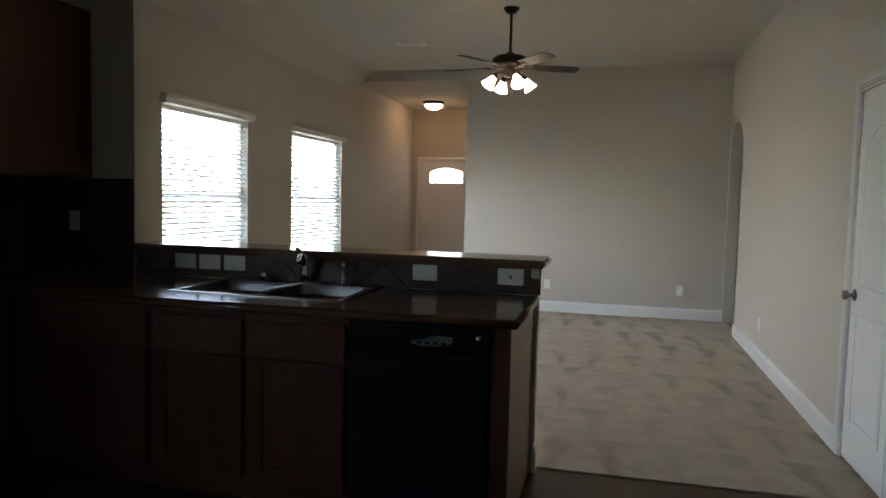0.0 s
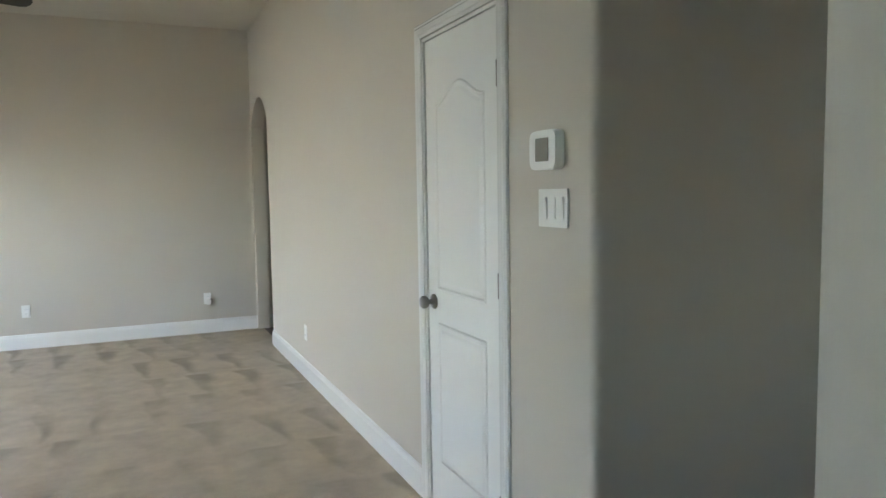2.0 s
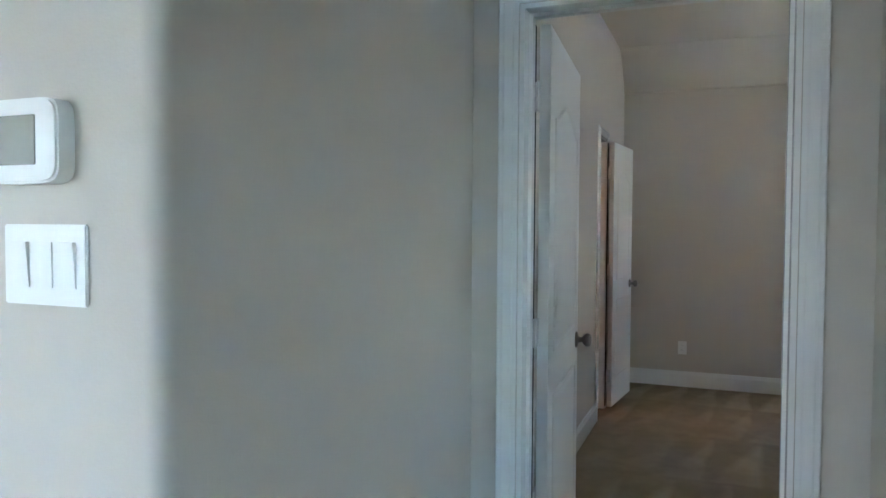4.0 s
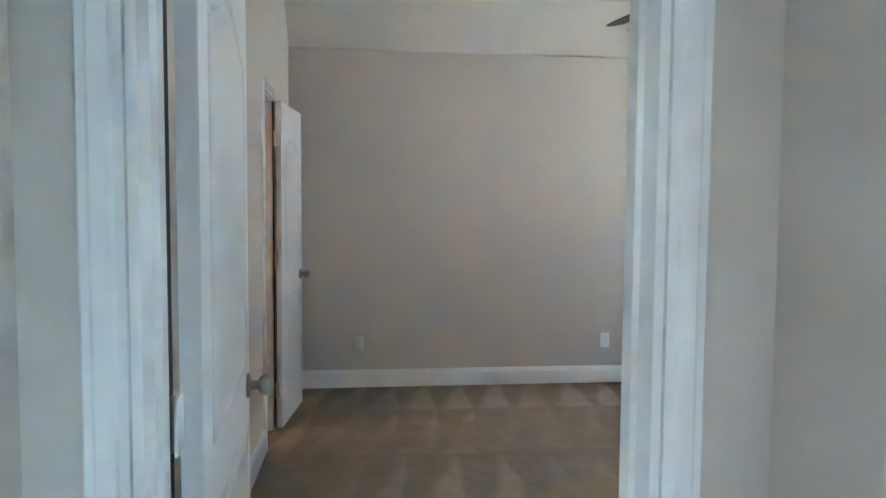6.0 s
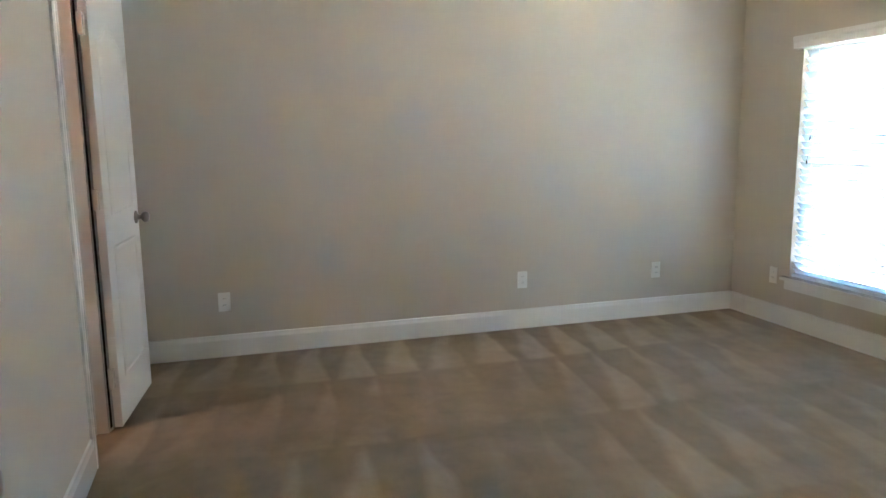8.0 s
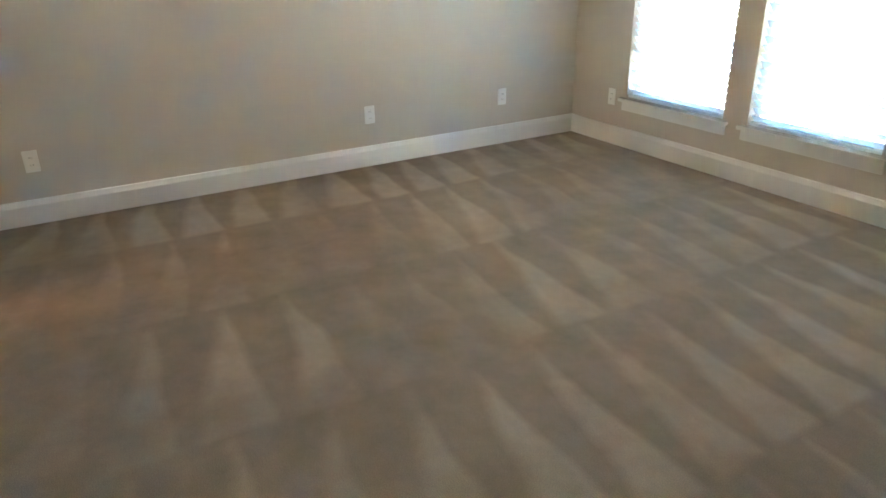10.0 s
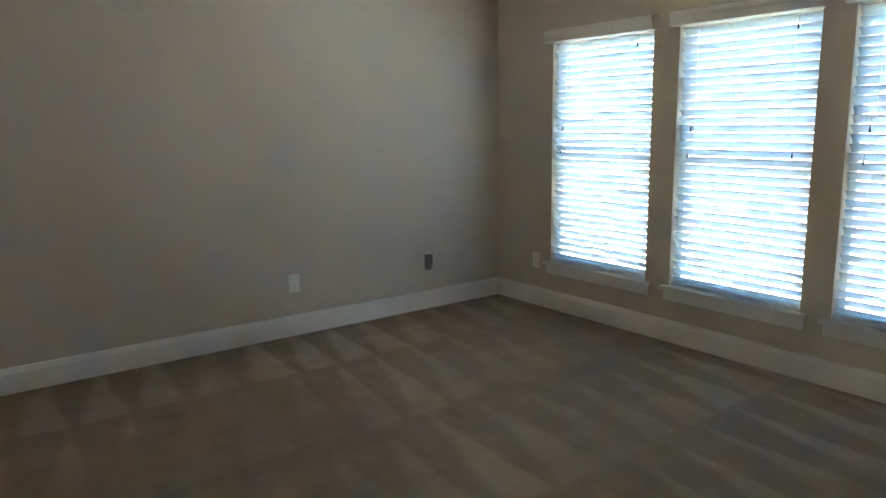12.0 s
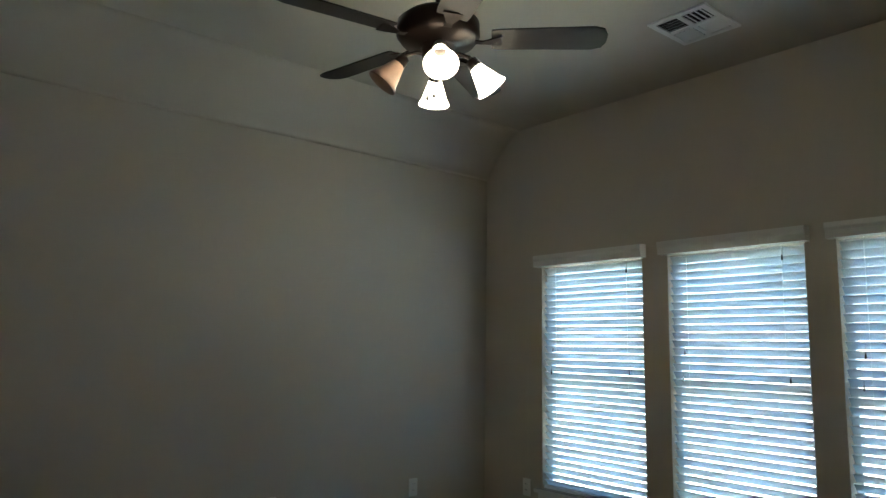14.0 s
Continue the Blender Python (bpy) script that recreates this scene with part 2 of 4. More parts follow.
def prism(bm, pts, depth):
    """Extrudes a polygon given as 3D points by the vector depth."""
    a = [bm.verts.new(Vector(p)) for p in pts]
    b = [bm.verts.new(Vector(p) + Vector(depth)) for p in pts]
    bm.faces.new(a)
    bm.faces.new(b[::-1])
    for i in range(len(a)):
        j = (i + 1) % len(a)
        bm.faces.new((a[i], b[i], b[j], a[j]))


def mesh(name, bm, mat):
    bmesh.ops.recalc_face_normals(bm, faces=bm.faces)
    me = bpy.data.meshes.new(name)
    bm.to_mesh(me)
    bm.free()
    me.materials.append(mat)
    return me


def part(name, bm, mat, parent=None, label=""):
    ob = new(name, mesh(name, bm, mat))
    ob.parent = parent
    return tagged(ob, label)


def thing(name, m, label, category, group="", kind=""):
    ob = new(name)
    ob.empty_display_size = 0.1
    ob.matrix_world = m
    return tagged(ob, label, category, group, kind)


def structure(name, bm, mat, label, category="wall"):
    return tagged(part(name, bm, mat), label, category, kind="structure")


def flat(ob):
    """Flat faces, so that a rounded corner keeps the wall beside it plane."""
    for p in ob.data.polygons:
        p.use_smooth = False
    return ob


def wall(name, axis, c0, c1, a0, a1, z0, z1, openings=(), label="greige painted plaster wall", bull=()):
    """A wall along axis ('x' or 'y'), c0..c1 across, a0..a1 along, with openings (a, b, low, high) through it."""
    bm = bmesh.new()

    def slab(p, q, lo, hi):
        if q - p > 1e-4 and hi - lo > 1e-4:
            if axis == "x":
                box(bm, p, q, c0, c1, lo, hi)
            else:
                box(bm, c0, c1, p, q, lo, hi)

    at = a0
    for p, q, lo, hi in sorted(openings):
        slab(at, p, z0, z1)
        slab(p, q, z0, lo)
        slab(p, q, hi, z1)
        at = q
    slab(at, a1, z0, z1)
    if bull:
        es = [e for e in bm.edges if all(abs(v.co.x - bull[0]) < 1e-4 and abs(v.co.y - bull[1]) < 1e-4 for v in e.verts)]
        bmesh.ops.bevel(bm, geom=es, offset=0.028, segments=12, affect="EDGES")
    return flat(structure(name, bm, PAINT, label))


# ---- the plan ----
H1, H2 = 3.06, 2.89          # flat ceilings: living side, bedroom
XR, XN, YH, YN = 1.75, 1.26, 3.275, 2.215   # living side wall, kitchen side wall, hall sides
XD0, XD1 = 3.03, 3.145       # bedroom door wall
FW, LW, WW = 7.465, 3.39, -0.80  # bedroom: far wall, closet wall, window wall
YF, XL = 9.15, -3.00         # living: far wall, window wall
YC = 3.82                    # carpet's edge
LWIN = ((5.05, 6.37), (7.32, 8.76))
LW0, LW1 = 0.65, 2.09        # living windows: sill, head
BW0, BW1 = 0.345, 1.848      # bedroom windows: sill, head
BD0, BD1 = 2.39, 3.13       # bedroom door opening
UD0, UD1 = 3.823, 4.505      # utility door opening
CD0, CD1 = 6.11, 6.45        # closet door opening
XE = -1.44                   # entry side wall
BT = 1.055                   # top of the low wall under the bar
BWIN = ((6.08, 6.897), (5.114, 5.904), (4.16, 4.96))

# ---- floors, walls, ceilings ----
bm = bmesh.new()
box(bm, XL - 0.12, XD0 + 0.06, -2.32, YC, -0.1, -0.006)
structure("floor_kitchen", bm, PLANK, "dark brown wood-look vinyl kitchen floor", "floor")
bm = bmesh.new()
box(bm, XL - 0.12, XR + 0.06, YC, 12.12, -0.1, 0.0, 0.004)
structure("floor_living_carpet", bm, CARPET_L, "beige cut-pile carpet with vacuum tracks, window light in its tone", "carpet")
bm = bmesh.new()
box(bm, XR + 0.06, XD0 + 0.06, YC, YF + 0.12, -0.1, -0.004)
box(bm, XD0 + 0.06, 3.32, LW + 1.6, YF + 0.12, -0.1, -0.004)
structure("floor_passage", bm, PLANK, "dark brown wood-look vinyl floor behind the arch", "floor")
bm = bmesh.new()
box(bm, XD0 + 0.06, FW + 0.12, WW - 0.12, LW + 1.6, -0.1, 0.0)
structure("floor_bedroom_carpet", bm, CARPET_B, "beige bedroom carpet with vacuum tracks, toned darker for the dimmer room", "carpet")

wall("wall_living_windows", "y", XL - 0.12, XL, -2.2, 12.0, 0, H1 + 0.1, [(a, b, LW0, LW1) for a, b in LWIN] + [(-0.25, 0.75, 1.03, 2.03)])
wall("wall_living_far", "x", YF, YF + 0.12, XE, 3.2, 0, H1)
wall("wall_entry_side", "y", XE, XE + 0.12, YF + 0.12, 12.0, 0, H1)
wall("wall_entry_header", "x", YF, YF + 0.12, XL, XE, 2.925, H1)
wall("wall_front", "x", 12.0, 12.12, XL, XE + 0.12, 0, H1, [(-2.85, -1.94, 0, 2.045)])
bm = bmesh.new()
nose = [(XR + 0.03 - 0.03 * math.cos(radians(a)), YH + 0.03 - 0.03 * math.sin(radians(a)), 0) for a in range(0, 91, 6)]
prism(bm, nose + [(XD0, YH, 0), (XD0, YH + 0.12, 0), (XR, YH + 0.145, 0)], (0, 0, H1))
flat(structure("wall_hall", bm, PAINT, "greige painted hall wall with rounded corner"))
wall("wall_hall_near", "x", YN - 0.12, YN, XN, XD0, 0, H1, bull=(XN, YN))
wall("wall_kitchen_side", "y", XN, XN + 0.12, -2.2, YN - 0.12, 0, H1)
wall("wall_kitchen_back", "x", -2.32, -2.2, XL - 0.12, XN + 0.12, 0, H1)
wall("wall_bedroom_door", "y", XD0, XD1, WW - 0.12, LW + 0.12, 0, H1, [(BD0, BD1, 0, 2.045)])
wall("wall_bedroom_closet", "x", LW, LW + 0.12, XD1, FW, 0, H2 + 0.1, [(CD0, CD1, 0, 2.045)])


bm = bmesh.new()
box(bm, FW, FW + 0.15, WW - 0.12, LW + 1.6, 0, H2 + 0.1)
structure("wall_bedroom_far", bm, PAINT, "greige painted bedroom wall")
wall("wall_bedroom_windows", "x", WW - 0.12, WW, XD1, FW, 0, H2 + 0.1, [(a, b, BW0, BW1) for a, b in BWIN])
wall("wall_kitchen_stub", "x", 3.70, 3.82, XL, -2.22, 0, H1, bull=(-2.22, 3.82))
wall("wall_closet_back", "x", LW + 1.48, LW + 1.6, 5.5, FW, 0, 2.5)
wall("wall_closet_side", "y", 5.5, 5.62, LW + 0.12, LW + 1.48, 0, 2.5)
wall("wall_passage_back", "y", 3.2, 3.32, 7.2, YF + 0.12, 0, 2.6)
wall("wall_passage_side", "x", 7.2, 7.32, XR + 0.12, 3.2, 0, 2.6)

wall("wall_utility_back", "y", XD0, XD1, LW + 0.12, 7.2, 0, H1)
# living side wall, with a door opening and a segmental arch
bm = bmesh.new()
A0, A1, SP, AP = 8.25, 9.10, 2.08, 2.33
for p, q, lo, hi in ((YH + 0.145, UD0, 0, H1), (UD0, UD1, 2.045, H1), (UD1, A0, 0, H1), (A1, YF, 0, H1)):
    box(bm, XR, XR + 0.12, p, q, lo, hi)
mid, half_w, rise = (A0 + A1) / 2, (A1 - A0) / 2, AP - SP
rad = (half_w ** 2 + rise ** 2) / (2 * rise)
arc = [(XR, mid + half_w * (i / 12 - 1), AP - rad + math.sqrt(rad ** 2 - (half_w * (i / 12 - 1)) ** 2)) for i in range(25)]
for p, q in zip(arc, arc[1:]):
    prism(bm, [p, q, (XR, q[1], H1), (XR, p[1], H1)], (0.12, 0, 0))
bmesh.ops.remove_doubles(bm, verts=bm.verts, dist=1e-5)
structure("wall_living_side", bm, PAINT, "greige painted wall with an arched opening")


def ceiling(name, x0, x1, y0, y1, z):
    bm = bmesh.new()
    box(bm, x0, x1, y0, y1, z, z + 0.1)
    structure(name, bm, CEIL, "beige painted ceiling", "ceiling")


ceiling("ceiling_living", -2.72, XD0, -2.2, YF, H1)
ceiling("ceiling_entry", XL, XE, YF + 0.12, 12.0, 2.925)
ceiling("ceiling_bedroom", XD1, FW - 0.35, WW, LW, H2)
ceiling("ceiling_closet", 5.62, FW, LW + 0.12, LW + 1.48, 2.5)
ceiling("ceiling_passage", XR + 0.12, 3.2, 7.32, YF, 2.6)
bm = bmesh.new()
prism(bm, [(XL, -2.2, 2.81), (-2.72, -2.2, H1), (-2.72, -2.2, H1 + 0.1), (XL, -2.2, H1 + 0.1)], (0, YF + 2.2, 0))
structure("ceiling_living_slope", bm, CEIL, "sloped edge of the beige ceiling", "ceiling")
bm = bmesh.new()
cove = [(0.002, 2.555), (-0.006, 2.585), (-0.022, 2.617), (-0.046, 2.649), (-0.08, 2.684), (-0.20, 2.798), (-0.23, 2.827), (-0.265, 2.854), (-0.31, 2.876), (-0.36, H2), (-0.36, H2 + 0.1), (0.002, H2 + 0.1)]
ends = [[bm.verts.new((FW + d, y, z)) for d, z in cove] for y in (WW, LW)]
for i in range(len(cove)):
    j = (i + 1) % len(cove)
    f = bm.faces.new((ends[0][i], ends[0][j], ends[1][j], ends[1][i]))
    f.smooth = i < 9
structure("ceiling_bedroom_slope", bm, CEIL, "sloped edge of the beige ceiling", "ceiling")


BOARD = [(0, 0), (0.015, 0), (0.015, 0.104), (0.010, 0.120), (0.008, 0.131), (0, 0.136)]


def baseboard(name, axis, c, side, a0, a1):
    """A board 136 mm high with an eased top, on the wall face c; side is the way that it stands out."""
    bm = bmesh.new()
    prof = BOARD
    if axis == "x":
        prism(bm, [(a0, c + side * d, z) for d, z in prof], (a1 - a0, 0, 0))
    else:
        prism(bm, [(c + side * d, a0, z) for d, z in prof], (0, a1 - a0, 0))
    return structure(name, bm, TRIM, "white painted baseboard", "baseboard")


baseboard("baseboard_living_far", "x", YF, -1, XE, 3.2)
baseboard("baseboard_living_side", "y", XR, -1, UD1 + 0.063, A0)
baseboard("baseboard_living_corner", "y", XR, -1, YH, 3.76)
baseboard("baseboard_living_windows", "y", XL, 1, 3.82, 12.0)
baseboard("baseboard_hall_near", "x", YN, 1, XN, XD0)
baseboard("baseboard_kitchen_side", "y", XN, -1, -2.2, YN)
bm = bmesh.new()
ends = [[bm.verts.new((FW - d, y, z)) for d, z in BOARD] for y in (WW, LW)]
for i in range(6):
    bm.faces.new((ends[0][i], ends[0][(i + 1) % 6], ends[1][(i + 1) % 6], ends[1][i]))
structure("baseboard_bedroom_far", bm, TRIM, "white painted baseboard", "baseboard")
baseboard("baseboard_bedroom_windows", "x", WW, 1, XD1, FW - 0.015)
baseboard("baseboard_bedroom_closet", "x", LW, -1, XD1, CD0 - 0.063)
baseboard("baseboard_bedroom_closet_end", "x", LW, -1, CD1 + 0.063, FW - 0.015)
baseboard("baseboard_bedroom_door", "y", XD1, 1, WW + 0.015, BD0 - 0.063)
baseboard("baseboard_bedroom_door_end", "y", XD1, 1, BD1 + 0.063, LW - 0.015)


def casing(name, axis, c, side, a0, a1, top):
    """Moulded door casing 60 mm wide round an opening, with a stepped profile."""
    bm = bmesh.new()
    prof = [(0.0, 0.0), (0.0, 0.010), (0.012, 0.012), (0.016, 0.016), (0.040, 0.018), (0.046, 0.014), (0.056, 0.014), (0.060, 0.010), (0.060, 0.0)]

    def put(along, d, z):
        return (along, c + side * d, z) if axis == "x" else (c + side * d, along, z)

    for s, a in ((-1, a0), (1, a1)):
        low = [bm.verts.new(put(a + s * (w + 0.003), d, 0)) for w, d in prof]
        high = [bm.verts.new(put(a + s * (w + 0.003), d, top + w + 0.003)) for w, d in prof]
        for i in range(len(prof)):
            j = (i + 1) % len(prof)
            bm.faces.new((low[i], low[j], high[j], high[i]))
    l = [bm.verts.new(put(a0 - w - 0.003, d, top + w + 0.003)) for w, d in prof]
    r = [bm.verts.new(put(a1 + w + 0.003, d, top + w + 0.003)) for w, d in prof]
    for i in range(len(prof)):
        j = (i + 1) % len(prof)
        bm.faces.new((l[i], l[j], r[j], r[i]))
    return structure(name, bm, TRIM, "white glossy moulded door casing", "trim")


def jamb(name, axis, c0, c1, a0, a1, top, stop):
    """Jamb lining of an opening, with a door stop at stop (across)."""
    bm = bmesh.new()

    def b(p, q, u, v, lo, hi):
        if axis == "x":
            box(bm, p, q, u, v, lo, hi, 0.001)
        else:
            box(bm, u, v, p, q, lo, hi, 0.001)

    t = 0.014
    b(a0 - 0.001, a0 + t, c0 - 0.004, c1 + 0.004, 0, top)
    b(a1 - t, a1 + 0.001, c0 - 0.004, c1 + 0.004, 0, top)
    b(a0 + t, a1 - t, c0 - 0.004, c1 + 0.004, top - t, top)
    s0, s1 = stop
    b(a0 + t, a0 + t + 0.011, s0, s1, 0, top - t)
    b(a1 - t - 0.011, a1 - t, s0, s1, 0, top - t)
    b(a0 + t + 0.011, a1 - t - 0.011, s0, s1, top - t - 0.011, top - t)
    return structure(name, bm, TRIM, "white painted door jamb with stop", "trim")


def door_knob(parent, x, z, side):
    """Round knob on a rose, on the face y = side * thickness."""
    bm = bmesh.new()
    m = Matrix.Translation((x, side * 0.0175, z)) @ Matrix.Rotation(radians(-90 * side), 4, "X")
    lathe(bm, [(0, 0), (0.033, 0), (0.033, 0.004), (0.028, 0.009), (0.014, 0.011), (0.011, 0.022), (0.012, 0.028), (0.022, 0.034), (0.028, 0.044), (0.027, 0.056), (0.020, 0.064), (0, 0.066)], 24, m)
    part("knob", bm, NICKEL, parent, "brushed nickel round knob")


def panel_door(name, m, w, label, knob=True, h=2.03, hinge_mat=TRIM, knob_sides=(1, -1)):
    """Two-panel moulded door with an arched upper panel; origin at the hinge edge, leaf along +x, centred on y."""
    root = thing(name, m, label, "door")
    bm = bmesh.new()
    box(bm, 0, w, -0.0175, 0.0175, 0.012, h, 0.002)
    part("leaf", bm, DOORP, root)
    mx = 0.105
    for side in (1, -1):
        for lo, hi, arch in ((0.22, 0.84, 0.0), (0.98, h - 0.20, 0.075)):
            out = [(mx, lo), (w - mx, lo), (w - mx, hi - arch)]
            if arch:
                n = 14
                for i in range(1, n):
                    s = i / n
                    out.append((w - mx - s * (w - 2 * mx), hi - arch + arch * 0.5 * (1 - math.cos(2 * math.pi * s))))
            out.append((mx, hi - arch))
            cx, cz = w / 2, (lo + hi) / 2
            bm = bmesh.new()

            def ring(inset, d):
                res = []
                k = len(out)
                for i, (x, z) in enumerate(out):
                    p, q = Vector(out[i - 1]), Vector(out[(i + 1) % k])
                    c = Vector((x, z))
                    n1 = (c - p).normalized()
                    n2 = (q - c).normalized()
                    nn = Vector((-n1.y, n1.x)) + Vector((-n2.y, n2.x))
                    nn = nn / max(0.6, nn.length_squared / 2)
                    c2 = c + nn * inset
                    res.append(bm.verts.new((c2.x, side * (0.0175 + d), c2.y)))
                return res

            rings = [ring(0, 0.0002), ring(0.004, 0.004), ring(0.010, 0.005), ring(0.016, 0.0012), ring(0.026, 0.0010), ring(0.040, 0.004)]
            for a, b in zip(rings, rings[1:]):
                for i in range(len(a)):
                    j = (i + 1) % len(a)
                    bm.faces.new((a[i], a[j], b[j], b[i]))
            bm.faces.new(rings[-1])
            part("panel", bm, DOORP, root, "arched raised panel" if arch else "raised panel")
    if knob:
        for side in knob_sides:
            door_knob(root, w - 0.062, 0.925, side)
    return root


def hinges(root, x, y, mat, label, sx=1):
    """Three butt hinges: knuckle and two leaves."""
    for z in (0.25, 1.06, 1.80):
        bm = bmesh.new()
        lathe(bm, [(0, -0.047), (0.0065, -0.045), (0.0065, 0.045), (0, 0.047)], 10, Matrix.Translation((x, y, z)))
        part("hinge", bm, mat, root, label)


# ---- doors ----
casing("trim_utility_door", "y", XR, -1, UD0, UD1, 2.045)
jamb("trim_utility_jamb", "y", XR, XR + 0.12, UD0, UD1, 2.045, (XR + 0.045, XR + 0.06))
d = panel_door("utility_door", pose(XR + 0.022, UD0 + 0.015, 0, 0, 0, 90), 0.652, "closed narrow white two-panel door with arched upper panel", knob_sides=(1,))
hinges(d, -0.004, 0.022, NICKEL, "nickel hinge")

casing("trim_bedroom_door_hall", "y", XD0, -1, BD0, BD1, 2.045)
casing("trim_bedroom_door_room", "y", XD1, 1, BD0, BD1, 2.045)
jamb("trim_bedroom_jamb", "y", XD0, XD1, BD0, BD1, 2.045, (XD0 + 0.05, XD0 + 0.082))
d = panel_door("bedroom_door", pose(XD1 + 0.058, BD1 - 0.034, 0, 0, 0, 4.0), 0.80, "open white two-panel bedroom door standing into the room")
for z in (0.25, 1.06, 1.80):
    bm = bmesh.new()
    box(bm, -0.052, 0.0005, 0.012, 0.0165, z - 0.045, z + 0.045, 0.001)
    box(bm, -0.0015, 0.0005, -0.014, 0.0165, z - 0.045, z + 0.045, 0.0005)
    lathe(bm, [(0, -0.047), (0.006, -0.045), (0.006, 0.045), (0, 0.047)], 10, Matrix.Translation((-0.026, 0.020, z)))
    part("hinge", bm, TRIM, d, "hinge painted over in white")

# Dark strip added for the shadow in the door's hinge gap.
bm = bmesh.new()
box(bm, -0.049, -0.002, 0.027, 0.031, 0.02, 2.025)
part("gap_shade", bm, DARKGAP, d, "dark strip painted as the shadow in the hinge gap")

casing("trim_closet_door", "x", LW, -1, CD0, CD1, 2.045)
jamb("trim_closet_jamb", "x", LW, LW + 0.12, CD0, CD1, 2.045, (LW + 0.045, LW + 0.075))
d = panel_door("closet_door", pose(CD1 + 0.012, LW - 0.042, 0, 0, 0, -6.5), 0.60, "open narrow white two-panel closet door folded back towards the wall")
for z in (0.25, 1.06, 1.80):
    bm = bmesh.new()
    box(bm, -0.028, 0.0005, -0.003, 0.0165, z - 0.045, z + 0.045, 0.001)
    lathe(bm, [(0, -0.047), (0.006, -0.045), (0.006, 0.045), (0, 0.047)], 10, Matrix.Translation((-0.014, 0.018, z)))
    part("hinge", bm, TRIM, d, "hinge painted over in white")

# Shadow of the closet hinge gap, put in as a dark strip.
bm = bmesh.new()
box(bm, -0.026, -0.002, 0.026, 0.029, 0.02, 2.025)
part("gap_shade", bm, DARKGAP, d, "dark strip painted as the shadow in the hinge gap")

# front door with an arched lite
casing("trim_front_door", "x", 12.0, -1, -2.85, -1.94, 2.045)
jamb("trim_front_jamb", "x", 12.0, 12.12, -2.85, -1.94, 2.045, (12.052, 12.075))
bm = bmesh.new()
box(bm, -2.836, -1.954, 12.0, 12.12, 0.0, 0.016)
structure("trim_threshold", bm, BRONZE, "dark metal door threshold", "trim")
front = thing("front_door", pose(-2.835, 12.03, 0), "white front door with an arched leaded glass lite", "door")
bm = bmesh.new()
W, L0, L1, Z0, Z1 = 0.88, 0.15, 0.73, 1.67, 1.925
box(bm, 0, L0, -0.02, 0.02, 0.018, 2.03)
box(bm, L1, W, -0.02, 0.02, 0.018, 2.03)
box(bm, L0, L1, -0.02, 0.02, 0.018, Z0)
arcp = [(L0 + (L1 - L0) * i / 12, -0.02, Z0 + 0.19 + (Z1 - Z0 - 0.19) * math.sin(math.pi * i / 12)) for i in range(13)]
for p, q in zip(arcp, arcp[1:]):
    prism(bm, [p, q, (q[0], -0.02, 2.03), (p[0], -0.02, 2.03)], (0, 0.04, 0))
part("leaf", bm, DOORP, front)
bm = bmesh.new()
prism(bm, [(L0, 0.0, Z0), (L1, 0.0, Z0)] + [(x, 0.0, z) for x, y, z in arcp[::-1]], (0, 0.006, 0))
lite = part("pane", bm, GLASS, front, "clear bevelled glass lite")
lite.visible_shadow = False
bm = bmesh.new()
for i in range(1, 6):
    x = L0 + (L1 - L0) * i / 6
    tube(bm, [(x, -0.004, Z0), (x, -0.004, Z0 + 0.18 + (Z1 - Z0 - 0.19) * math.sin(math.pi * i / 6))], 0.007, 6)
tube(bm, [(L0, -0.004, Z0 + 0.05), (L1, -0.004, Z0 + 0.05)], 0.007, 6)
tube(bm, [(L0, -0.004, Z0 + 0.19), (L1, -0.004, Z0 + 0.19)], 0.007, 6)
part("lead_bars", bm, BLACKPANEL, front, "dark lead cames")
for lo, hi in ((0.2, 0.8), (0.95, 1.52)):
    for a, b in ((0.12, 0.41), (0.48, 0.77)):
        bm = bmesh.new()
        box(bm, a, b, -0.027, -0.019, lo, hi, 0.006)
        part("panel", bm, DOORP, front, "raised panel")
door_knob(front, W - 0.07, 0.93, -1)


